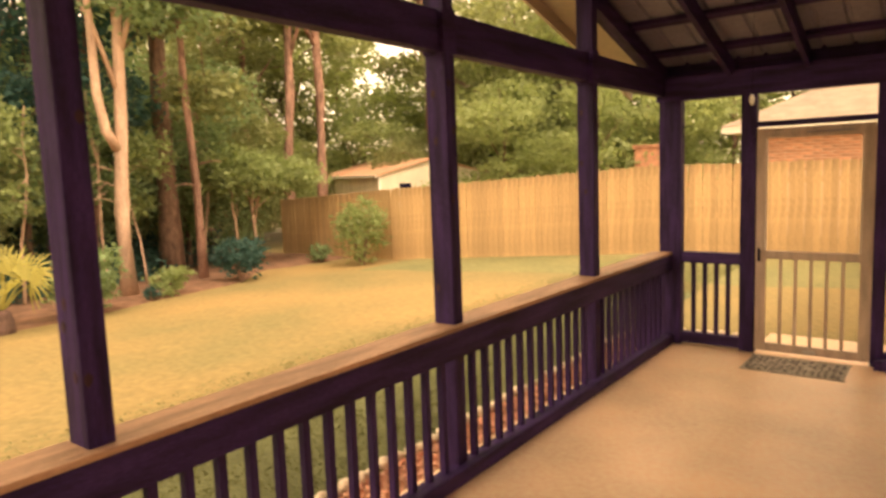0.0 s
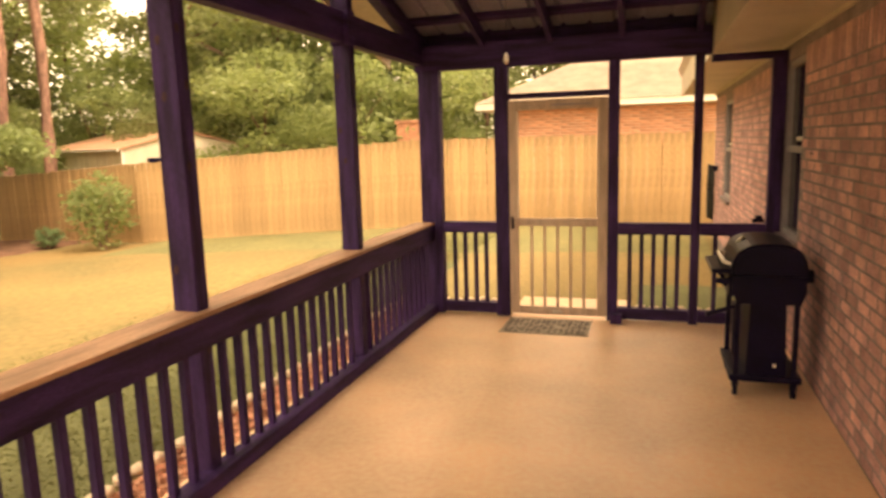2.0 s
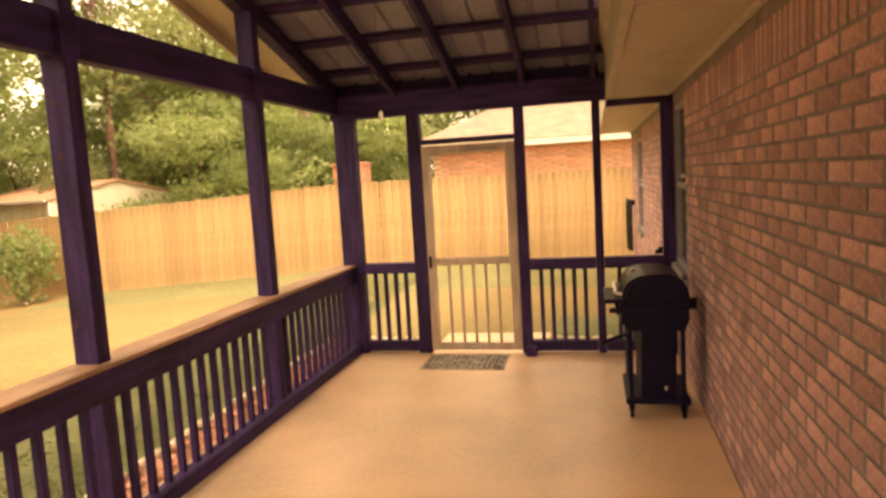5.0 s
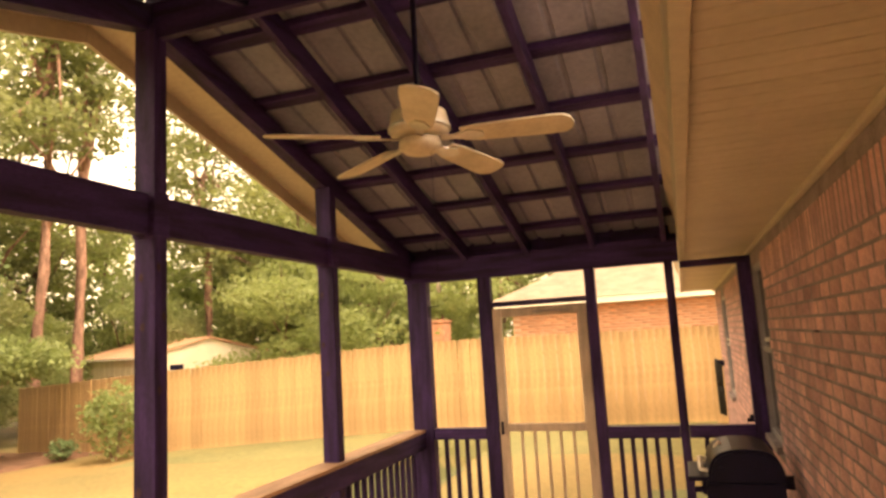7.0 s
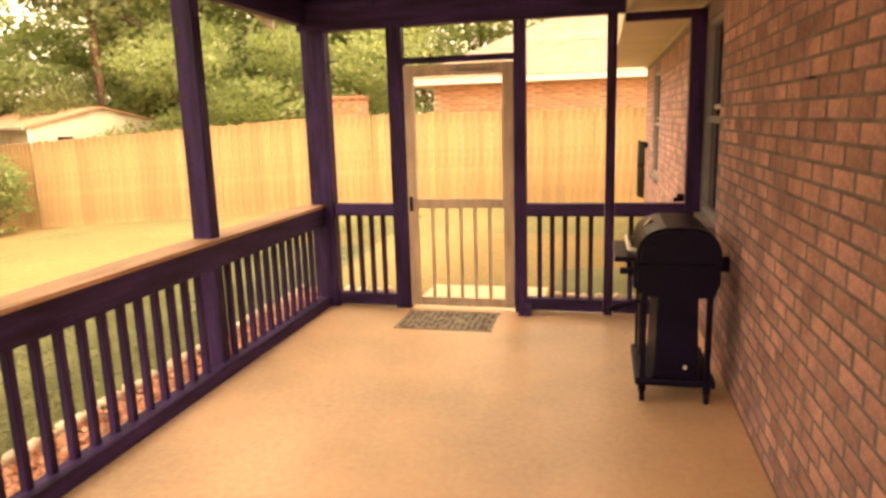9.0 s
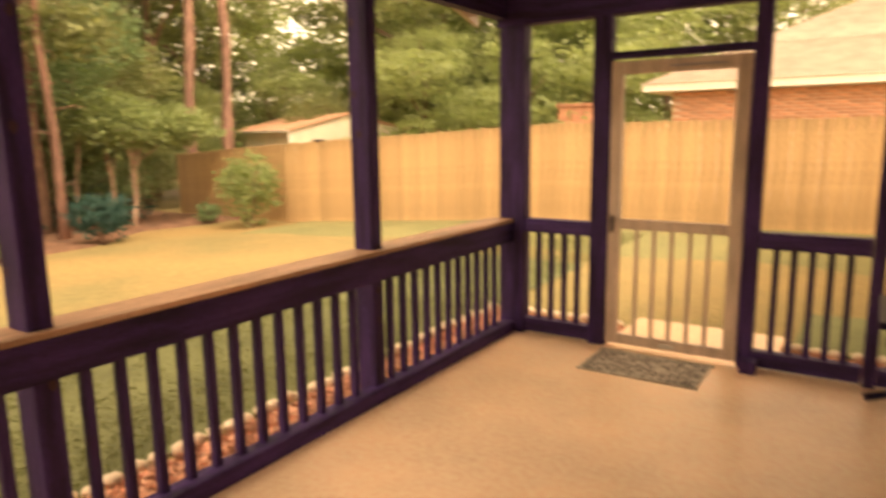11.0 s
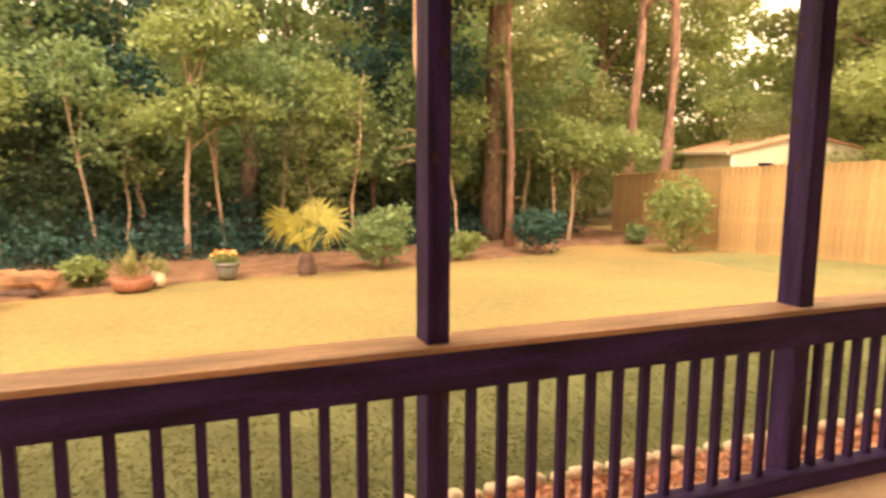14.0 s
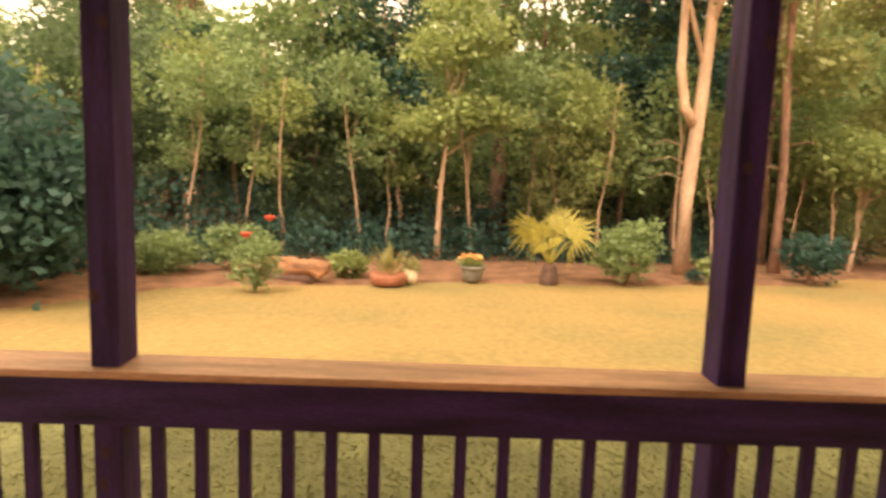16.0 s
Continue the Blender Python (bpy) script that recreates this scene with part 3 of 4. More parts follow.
def sheet(name, xs, ys, z, material, label, category):
    bm = bmesh.new()
    vs = [[bm.verts.new((x, y, z(x, y))) for y in ys] for x in xs]
    for i in range(len(xs) - 1):
        for j in range(len(ys) - 1):
            bm.faces.new((vs[i][j], vs[i + 1][j], vs[i + 1][j + 1], vs[i][j + 1]))
    return single(name, bm, material, label, category, kind="structure", smooth=True)


sheet("ground", [-400, -200, -100, -60, -40] + [-30 + 0.75 * i for i in range(44)] + [10, 30, 100, 300], [-300, -100, -50] + [-30 + i for i in range(66)] + [60, 120, 300],
      lambda x, y: ground_z(x, y) + 0.02 * noise.noise(Vector((x * 0.5, y * 0.5, 0))), grass_m, "yellow-green mown lawn sloping gently to the wood", "lawn")
# planting bed of pine straw, slightly raised over the lawn
bm = bmesh.new()
ys = [-22 + 0.5 * i for i in range(62)]
rows = []
for y in ys:
    e = bed_edge(y) + 0.12 * noise.noise(Vector((y * 1.3, 2, 0)))
    rows.append([bm.verts.new((e + dx, y, ground_z(e + dx, y) + h + (0.03 * noise.noise(Vector((dx * 2, y * 2, 5))) if dx < -0.5 else 0))) for dx, h in ((0, -0.03), (-0.12, 0.035), (-1, 0.06), (-2.2, 0.07), (-4, 0.07), (-8, 0.07), (-60, 0.06))])
for a, b in zip(rows, rows[1:]):
    for k in range(6):
        bm.faces.new((a[k], b[k], b[k + 1], a[k + 1]))
single("planting_bed", bm, mulch, "reddish pine-straw planting bed along the wood", "planting bed", kind="structure", smooth=True)

# chip bed and edging stones beside the porch
bm = bmesh.new()
box(-0.66, -0.2, SOUTH - 1, 1.0, -0.2, -0.135, 0, bm)
box(-0.66, 3.1, 0.22, 1.0, -0.2, -0.1351, 0, bm)
single("chip_bed", bm, chips_m, "bed of reddish wood chips along the porch", "wood chips", kind="structure")


def quads(name, centres, length, width, rs, material, label, category, up=0.0, parent=None, kind="", spread=None):
    """Many small leaves, each a folded diamond, round the given centres."""
    n = len(centres)
    c = np.asarray(centres, dtype=np.float64)
    a = rs.normal(size=(n, 3))
    a[:, 2] = a[:, 2] * 0.7 - up
    a /= np.linalg.norm(a, axis=1, keepdims=True)
    b = np.cross(a, rs.normal(size=(n, 3)))
    b /= np.linalg.norm(b, axis=1, keepdims=True) + 1e-9
    s = rs.uniform(0.65, 1.25, size=(n, 1))
    v = np.empty((n, 4, 3))
    v[:, 0] = c - a * length * s * 0.5
    v[:, 1] = c + b * width * s * 0.5 - a * length * s * 0.08
    v[:, 2] = c + a * length * s * 0.5
    v[:, 3] = c - b * width * s * 0.5 - a * length * s * 0.08
    me = bpy.data.meshes.new(name)
    me.vertices.add(n * 4)
    me.vertices.foreach_set("co", v.ravel())
    me.loops.add(n * 4)
    me.loops.foreach_set("vertex_index", np.arange(n * 4))
    me.polygons.add(n)
    me.polygons.foreach_set("loop_start", np.arange(n) * 4)
    me.update()
    me.validate()
    me.materials.append(material)
    ob = new(name, me)
    if parent is not None:
        ob.parent = parent
    return tagged(ob, label, category, "", kind) if parent is None else ob


def clumps(rs, blobs, per_clump, clump_r):
    """Leaf centres: for each blob (x, y, z, rx, ry, rz, clumps) clumps near its skin."""
    out = []
    for x, y, z, rx, ry, rz, k in blobs:
        d = rs.normal(size=(k, 3))
        d /= np.linalg.norm(d, axis=1, keepdims=True)
        r = rs.uniform(0.45, 1.08, size=(k, 1)) ** 0.6
        cc = np.array([x, y, z]) + d * r * np.array([rx, ry, rz])
        m = rs.normal(size=(k, per_clump, 3)) * clump_r * rs.uniform(0.5, 1.3, size=(k, 1, 1))
        m[:, :, 2] *= 0.6
        out.append((cc[:, None, :] + m).reshape(-1, 3))
    return np.concatenate(out)


def fence_run(x0, y0, x1, y1, label):
    t = thing("fence", label, "fence", "fences", pose(x0, y0, 0, 0, 0, math.degrees(math.atan2(y1 - y0, x1 - x0))))
    L = math.hypot(x1 - x0, y1 - y0)
    n = int(L / 0.142)
    me = mesh_of(prism([(-0.069, 0), (0.069, 0), (0.069, 1.87), (0.045, 1.90), (-0.045, 1.90), (-0.069, 1.87)], -0.009, 0.009, 'y'), "plank", fence_m)
    rr = random.Random(int(L * 100))
    for i in range(n):
        f = (i + 0.5) / n
        o = new("plank", me)
        o.parent = t
        o.location = (f * L, rr.uniform(-0.004, 0.004), ground_z(x0 + f * (x1 - x0), y0 + f * (y1 - y0)) + 0.02 + rr.uniform(-0.015, 0.015))
        o.rotation_euler = (0, rr.uniform(-0.006, 0.006), rr.uniform(-0.03, 0.03))
    s = 1
    za, zb = ground_z(x0, y0), ground_z(x1, y1)
    for h in (0.3, 0.95, 1.6):
        part("fence_rail", prism([(0, za + h), (L, zb + h), (L, zb + h + 0.09), (0, za + h + 0.09)], 0.012 * s, 0.05 * s, 'y'), fence_m, t)
    for k in range(int(L / 2.4) + 1):
        f = min(1, k * 2.4 / L)
        part("fence_post", box(k * 2.4 - 0.045, k * 2.4 + 0.045, 0.051, 0.14, za + (zb - za) * f - 0.1, za + (zb - za) * f + 1.75), fence_m, t)
    return t


fence_run(-9.7, 6.95, 3.4, 8.3, "weathered cedar privacy fence of upright boards")
fence_run(-16.5, 8.8, -9.73, 6.96, "shaded weathered fence run going back to the wood")


# shed behind the fence: cream walls, rusty low gable roof
def shed():
    ang = 68.3
    t = thing("shed", "cream metal shed with rusty low gable roof", "shed", "", pose(-14.83, 12.12, -0.75, 0, 0, ang))
    W, L, H, R = 4.7, 6.0, 2.52, 3.08       # gable width along local x, depth along local y
    part("gable_wall", prism([(0, 0), (W, 0), (W, H), (W / 2, R), (0, H)], 0.0, 0.08, 'y'), shed_m, t)
    part("side_wall", box(0, 0.08, 0.081, L, 0, H), shed_m, t)
    part("side_wall", box(W - 0.08, W, 0.081, L, 0, H), shed_m, t)
    part("back_wall", prism([(0.081, 0), (W - 0.081, 0), (W - 0.081, H), (W / 2, R), (0.081, H)], L - 0.08, L, 'y'), shed_m, t)
    part("roof", prism([(-0.15, H - 0.02), (W / 2, R + 0.02), (W / 2, R + 0.07), (-0.15, H + 0.03)], -0.12, L + 0.1, 'y'), rust_m, t, "rusty brown roof sheet")
    part("roof", prism([(W + 0.15, H - 0.02), (W / 2 + 0.001, R + 0.02), (W / 2 + 0.001, R + 0.07), (W + 0.15, H + 0.03)], -0.12, L + 0.1, 'y'), rust_m, t, "rusty brown roof sheet")
    for i in range(14):
        part("rib", box(-0.012, -0.0005, 0.2 + i * 0.45, 0.24 + i * 0.45, 0, H - 0.03), shed_m, t)
    part("corner_trim", box(-0.03, 0.05, -0.03, -0.001, 0, H - 0.05), white_m, t)
    part("vent", box(0.85, 1.35, -0.02, -0.001, 2.02, 2.2), black_paint, t, "small dark wall vent")
    part("eave_trim", box(-0.2, -0.151, -0.12, L + 0.1, H - 0.06, H + 0.03), white_m, t)
    return t


shed()


# neighbour's brick house beyond the fence
def neighbour():
    t = thing("house", "neighbouring brick house with tan shingle roof and white fascia", "house", "", pose(0, 12.5, 0))
    part("wall", box(-2.0, 12, 0.0, 0.25, -0.4, 2.5), mortar_far, t)
    part("wall", box(-2.0, -1.75, 0.251, 9, -0.4, 2.5), brick_far, t)
    part("fascia", box(-2.6, 12, -0.52, -0.47, 2.52, 2.70), white_m, t, "white fascia board")
    part("fascia", box(-2.6, -2.55, -0.469, 9, 2.52, 2.70), white_m, t, "white fascia board")
    part("soffit", box(-2.55, 12, -0.468, 9, 2.52, 2.55), white_m, t)
    bm = bmesh.new()
    a = [bm.verts.new(p) for p in ((-2.62, -0.56, 2.70), (12, -0.56, 2.70), (12, 4.4, 5.2), (2.4, 4.4, 5.2), (-2.62, 9.2, 2.70))]
    bm.faces.new((a[0], a[1], a[2], a[3]))
    bm.faces.new((a[0], a[3], a[4]))
    bmesh.ops.solidify(bm, geom=bm.faces[:], thickness=0.06)
    part("roof", bm, shingle_m, t, "tan shingle hip roof")
    # courses of brick on the visible face
    me = mesh_of(box(0, 0.400, -0.008, 0.0, 0, 0.056), "brick", brick_far)
    for r in range(13):
        for c in range(23):
            if r * 23 + c < 300:
                o = new("brick", me)
                o.parent = t
                o.location = (-2.0 + c * 0.415 + (0.207 if r % 2 else 0), 0, 2.43 - r * 0.076)
    return t


neighbour()
far = thing("brick_pier", "distant brick chimney beyond the fence", "chimney", "", pose(-5.6, 15.5, -0.4))
part("shaft", box(-0.55, 0.55, -0.4, 0.4, 0, 2.75, 0.02), brick_far, far)
part("cap", box(-0.6, 0.6, -0.45, 0.45, 2.751, 2.85, 0.02), brick_far, far)


# ---- planting ----
def trunk_path(rs, base, top, bend, n=7):
    pts = []
    for i in range(n):
        f = i / (n - 1)
        p = Vector(base).lerp(Vector(top), f)
        pts.append(p + Vector((rs.normal() * bend, rs.normal() * bend, 0)) * (f * (1 - f) * 4 * 0.5 if i else 0))
    return pts


def tree(name, label, base, height, r, blobs, leaves, size, leaf, bark_mat, seed, lean=(0, 0), bend=0.15, limbs=6, group="", per=14, clump=0.28, kind_cat="tree", droop=0.2):
    rs = np.random.RandomState(seed)
    t = thing(name, label, kind_cat, group, pose(*base))
    path = trunk_path(rs, (0, 0, -0.1), (lean[0], lean[1], height), bend)
    part("trunk", tube(path, [r * (1.25 if i == 0 else 1 - 0.75 * i / 6) for i in range(7)], 9), bark_mat, t, smooth=True)
    total = sum(b[6] for b in blobs)
    for k in range(limbs):
        b = blobs[rs.randint(len(blobs))]
        f = rs.uniform(0.35, 0.9)
        i = min(5, int(f * 6))
        p = path[i].lerp(path[i + 1], f * 6 - i)
        e = Vector((b[0] + rs.normal() * b[3] * 0.4, b[1] + rs.normal() * b[4] * 0.4, b[2] + rs.normal() * b[5] * 0.3))
        m = p.lerp(e, 0.5) + Vector((0, 0, 0.12 * (e - p).length))
        part("limb", tube([p, m, e], [r * 0.38, r * 0.24, r * 0.07], 6), bark_mat, t, smooth=True)
    cl = clumps(rs, [(*b[:6], max(1, int(b[6] / total * leaves / per))) for b in blobs], per, clump)
    quads("crown", cl, size, size * 0.55, rs, leaf, "", "", droop, t)
    return t


def bush(name, label, base, rx, ry, h, n, size, leaf, seed, group="", cat="bush"):
    rs = np.random.RandomState(seed)
    t = thing(name, label, cat, group, pose(*base))
    for k in range(7):
        a = rs.uniform(0, 6.28)
        part("stem", tube([(0.04 * math.cos(a), 0.04 * math.sin(a), -0.05), (0.3 * rx * math.cos(a), 0.3 * ry * math.sin(a), 0.4 * h), (0.6 * rx * math.cos(a), 0.6 * ry * math.sin(a), 0.75 * h)], [0.015, 0.011, 0.005], 5), bark, t)
    masses = [(0, 0, h * 0.48, rx * 0.8, ry * 0.8, h * 0.45, n // 25)]
    for k in range(6):
        a = k * 1.05 + rs.uniform(-0.4, 0.4)
        masses.append((0.55 * rx * math.cos(a), 0.55 * ry * math.sin(a), h * rs.uniform(0.35, 0.75), rx * 0.42, ry * 0.42, h * 0.26, n // 100))
    cl = clumps(rs, masses, 10, 0.13 * max(rx, ry))
    cl = cl[cl[:, 2] > 0.02]
    quads("foliage", cl, size, size * 0.55, rs, leaf, "", "", -0.2, t)
    return t


def gz(x, y):
    return (x, y, ground_z(x, y) + 0.03)


# trees that stand out
rs = np.random.RandomState(3)
fork = tree("pale_forked_tree", "tall pale-barked tree forking above head height", gz(-11.6, 0.62), 11.0, 0.17, [(0, 0, 8.5, 2.2, 2.2, 2.4, 3), (0.5, 0.8, 6.5, 1.6, 1.6, 1.0, 1)], 7000, 0.2, leaf_a, bark_pale, 11, (0.2, 0.35), 0.12, 5)
part("side_stem", tube([(0.05, 0.0, 3.1), (0.05, -0.22, 3.45), (0.08, -0.36, 4.2), (0.1, -0.38, 5.6), (0.1, -0.5, 8.0)], [0.12, 0.1, 0.09, 0.075, 0.04], 8), bark_pale, fork, "pale side stem", smooth=True)
for k in range(3):
    a = rs.uniform(-0.8, 0.8)
    z = 2.0 + 0.33 * k
    part("dead_twig", tube([(0, -0.12, z), (0.1, -0.5 + a * 0.2, z + 0.12), (0.2, -0.9, z + 0.05 * a)], [0.012, 0.007, 0.003], 5), bark_pale, fork, smooth=True)
tree("slender_tree", "slender pale-stemmed tree with layered leafy crown", gz(-13.0, -4.47), 5.2, 0.075, [(0.3, 0.5, 3.35, 0.8, 0.9, 0.3, 4), (0.2, 1.2, 3.2, 0.5, 0.7, 0.25, 2), (0.5, -0.3, 3.0, 0.5, 0.5, 0.25, 2), (0.4, 0.1, 4.6, 0.8, 0.8, 0.45, 3), (0.4, 0.8, 4.9, 0.6, 0.7, 0.4, 2), (0.3, 0.3, 5.5, 0.5, 0.6, 0.4, 2)], 5200, 0.16, leaf_c, bark_pale, 12, (0.1, 0.25), 0.05, 9, per=12, clump=0.2)
tree("slender_tree", "thin leaning stem beside the slender tree", gz(-13.8, -3.62), 4.6, 0.05, [(0.0, 0.0, 4.2, 0.9, 0.9, 0.6, 3)], 1800, 0.16, leaf_a, bark_pale, 13, (-0.3, -0.5), 0.1, 3)
tree("big_pine", "thick dark pine trunk deep in the wood", gz(-16.9, -2.8), 15.0, 0.27, [(0, 0, 12.5, 2.6, 2.6, 2.0, 3), (0, 0, 9.5, 2.2, 2.2, 1.0, 1)], 6000, 0.24, leaf_d, bark, 14, (0, 0.2), 0.1, 7)
tree("lit_pine", "reddish pine trunk with dead branch stubs", gz(-12.6, 3.05), 14.0, 0.115, [(0, 0, 10.5, 2.0, 2.0, 2.6, 3), (0, 0, 7.0, 1.6, 1.6, 1.0, 2), (-0.3, 0.6, 4.6, 0.9, 0.9, 0.5, 1)], 6500, 0.2, leaf_d, bark_red, 15, (-0.1, 0.3), 0.3, 12)
tree("thick_pine", "thick brown pine trunk at the wood's edge", gz(-14.9, 3.6), 15.0, 0.30, [(0, 0, 12, 2.4, 2.4, 2.4, 3), (0, 0, 8.0, 2.0, 2.0, 1.0, 1)], 6000, 0.24, leaf_d, bark, 16, (0, 0.2), 0.08, 7)
tree("twin_stem_tree", "small twin-stemmed tree with spreading yellow-green crown", gz(-13.6, 5.35), 2.9, 0.06, [(-0.2, 0.3, 2.6, 1.5, 1.5, 0.55, 5), (0.0, 1.2, 2.55, 1.1, 1.2, 0.4, 3), (-0.2, -0.4, 3.0, 0.9, 0.9, 0.35, 2)], 7000, 0.15, leaf_c, bark_pale, 17, (-0.15, 0.25), 0.06, 8, per=12, clump=0.2)
tree("twin_stem_tree", "second stem of the small spreading tree", gz(-13.95, 5.1), 2.7, 0.05, [(0, 0, 2.6, 1.0, 1.0, 0.4, 3)], 1500, 0.15, leaf_c, bark_pale, 18, (0.1, -0.2), 0.06, 4)
for k, (x, y, h, lx, ly) in enumerate(((-15.2, -6.7, 8, -0.3, -1.1), (-15.5, -5.3, 8, -0.2, -0.9), (-17, -10.0, 6, 0.3, -0.8), (-17.5, -11.6, 5.6, 0.2, 0.7), (-16, -8.6, 6, 0, -0.6), (-15.8, 0.4, 9, 0, 0.4), (-16.2, -1.6, 9, 0, -0.3), (-14.5, 1.4, 9, 0, 0.3))):
    tree("leaning_tree", "thin leaning tree inside the wood", gz(x, y), h, 0.085, [(lx, ly, h * 0.8, 1.6, 1.6, 1.5, 3), (lx * 0.6, ly * 0.6, h * 0.5, 1.3, 1.3, 0.9, 2)], 4500, 0.2, (leaf_a, leaf_b)[k % 2], bark_pale if k < 5 else bark, 30 + k, (lx, ly), 0.2, 6, "leaning trees")

lit = [o for o in scene.objects if o.name == "lit_pine"][0]
for k in range(7):
    z, a = 1.2 + 0.55 * k, k * 2.4
    part("dead_branch", tube([(0, 0.03 * k, z), (0.35 * math.cos(a), 0.35 * math.sin(a) + 0.03 * k, z + 0.08), (0.65 * math.cos(a), 0.65 * math.sin(a), z + 0.04)], [0.02, 0.012, 0.004], 5), bark_red, lit, smooth=True)

# saplings inside the wood's edge: two patterns, then copies
saps = []
for k in range(2):
    saps.append(tree("sapling", "thin sapling stem with sparse leaves in the wood", gz(-13.2 - k, -8.9 + 7.4 * k), 4.6, 0.04, [(0.1, 0.2, 3.9, 0.7, 0.7, 0.7, 3), (-0.3, -0.2, 2.5, 0.5, 0.5, 0.35, 1)], 1300, 0.15, (leaf_a, leaf_c)[k], bark_pale, 200 + k, (0.1, 0.5 - 0.9 * k), 0.22, 5, "saplings", per=10, clump=0.2))
for k, (x, y, s) in enumerate(((-12.0, -9.8, 0.9), (-12.6, -7.9, 0.85), (-13.4, -6.2, 1.0), (-13.8, -5.6, 0.8), (-14.2, -2.4, 1.0), (-13.0, -0.9, 0.9), (-13.6, 1.2, 1.0), (-13.2, 1.9, 0.8), (-12.0, -11.5, 0.9), (-10.5, -12.2, 0.8), (-14.5, 4.4, 0.9), (-14.4, -10.6, 1.1))):
    copy_thing(saps[k % 2], pose(x, y, ground_z(x, y), 0, 0, 100 * k) @ Matrix.Diagonal((s, s, s, 1)))

# tall pines behind: two patterns, then copies
pines = []
for k in range(2):
    pines.append(tree("tall_pine", "tall slim pine with airy yellow-green top", gz((-17.6, -17.2)[k], (10.2, 11.4)[k]), 17.0, 0.24, [(0.3, 0, 15, 2.4, 2.4, 2.0, 3), (-0.5, 0.6, 12.4, 2.2, 2.2, 1.2, 2), (0.4, -1.0, 10.4, 1.9, 1.9, 0.8, 1), (-1.2, 0.3, 8.6, 1.2, 1.2, 0.5, 1)], 7000, 0.26, leaf_d, bark_red, 50 + k, (0.3, 0.3), 0.25, 12, "tall pines", per=18, clump=0.3))
for k, (x, y) in enumerate(((-23, 12.2), (-17.0, 18.0), (-12, 24), (-26, 7.5), (-22, 2.6), (-20, -2.4), (-21, -13.5), (-17, 25), (-7, 27), (-27, -5))):
    copy_thing(pines[k % 2], pose(x, y, ground_z(x, y), 0, 0, 67 * k) @ Matrix.Diagonal((1, 1, 0.8 + 0.07 * (k % 5), 1)))

# leafy trees of the wood: three patterns, then copies
broad = []
for k in range(5):
    rk = np.random.RandomState(70 + k)
    bl = [(rk.normal() * 0.9, rk.normal() * 0.9, z, rk.uniform(1.3, 2.1), rk.uniform(1.3, 2.1), rk.uniform(0.8, 1.2), 3) for z in (1.8, 2.8, 3.9, 5.0, 6.0)]
    broad.append(tree("leafy_tree", "dense leafy broadleaf tree in the wood", gz((-18, -16.5, -20, -20.5, -17)[k], (-5.0, -6.4, 1.5, 22.5, -14)[k]), 6.6, 0.13, bl, 11000, 0.19, (leaf_a, leaf_a, leaf_d, leaf_e, leaf_f)[k], bark, 80 + k, (0.2, 0.1), 0.25, 9, "leafy trees", per=16, clump=0.3))
spots = [(-13.5, -12.5, 0.8), (-19, -10, 1.1), (-18.5, -6, 1), (-14.8, -7.6, 0.62), (-17.5, -2.2, 0.8), (-15.2, -0.9, 0.62), (-17, 1.3, 1.0), (-16.0, 4.8, 0.8), (-18.5, 6.2, 0.95), (-20, 3.4, 1.15), (-21.5, -1, 1.25), (-22, -7, 1.25), (-22, -12, 0.7), (-21, -17, 1.1), (-10.5, -14.5, 0.7), (-9, -16.5, 0.9), (-13, -17, 1.0),
         (-22, 9.5, 0.7), (-19.8, 16.3, 0.7), (-13.2, 19.2, 0.95), (-12, 17.5, 1.2), (-9.2, 18.0, 1.05), (-6.5, 18.5, 0.85), (-13.5, 21.5, 1.1), (-9.5, 22.0, 1.0), (-18, 21, 1.1), (-24, 16, 1.2), (-5.0, 22.5, 1.15), (-3.0, 25.5, 1.1), (-0.5, 27.0, 1.05), (-26, 2, 1.3), (-27, -10, 1.3), (-26, 11, 1.3), (-22, 13.5, 0.6), (-20, 12.2, 0.5), (-17, 15.5, 0.5), (-25, 20, 1.35), (-20, 25, 1.3), (-14, 26, 1.3), (-8, 26, 1.15), (-29, 6, 1.4), (-30, 14, 1.45), (-29, -3, 1.4), (-28, -15, 1.4), (-19, 9.3, 0.5), (-11, 14.8, 0.7), (-7.6, 15.6, 0.6), (-23, -16, 1.2), (-17, -18, 1.0), (-12, -20, 1.0), (-26, -20, 1.3)]
spots = [(x, y, s * (1.2 if y > 8 else 0.6 if (-11.5 < y < -6.5 and x < -17) else 0.8 if (y < 1.5 and x < -17) else 1.0)) for x, y, s in spots]
for k, (x, y, s) in enumerate(spots):
    copy_thing(broad[(3, 3, 2)[k % 3] if y > 8 else (4, 4, 0)[k % 3] if y < -7 else k % 3], pose(x, y, ground_z(x, y), 0, 0, 131 * k) @ Matrix.Diagonal((s, s, s * (0.92 + 0.05 * (k % 4)), 1)))

# undergrowth, its shade put into the dark leaf colour
rs = np.random.RandomState(5)
n = 3200
yy = rs.uniform(-18, 7, n)
ex = np.array([bed_edge(v) for v in yy])
dx = rs.uniform(0, 1, n) ** 1.3
cx = ex - 3.5 - dx * 6
hh = rs.uniform(0, 1, n) ** 1.4 * (0.6 + 1.1 * np.minimum(1, dx * 1.8))
cc = np.stack([cx, yy, -0.16 + 0.053 * np.maximum(cx + 3, -13) + hh], 1)
cc = (cc[:, None, :] + rs.normal(size=(n, 12, 3)) * np.array([0.2, 0.2, 0.13])).reshape(-1, 3)
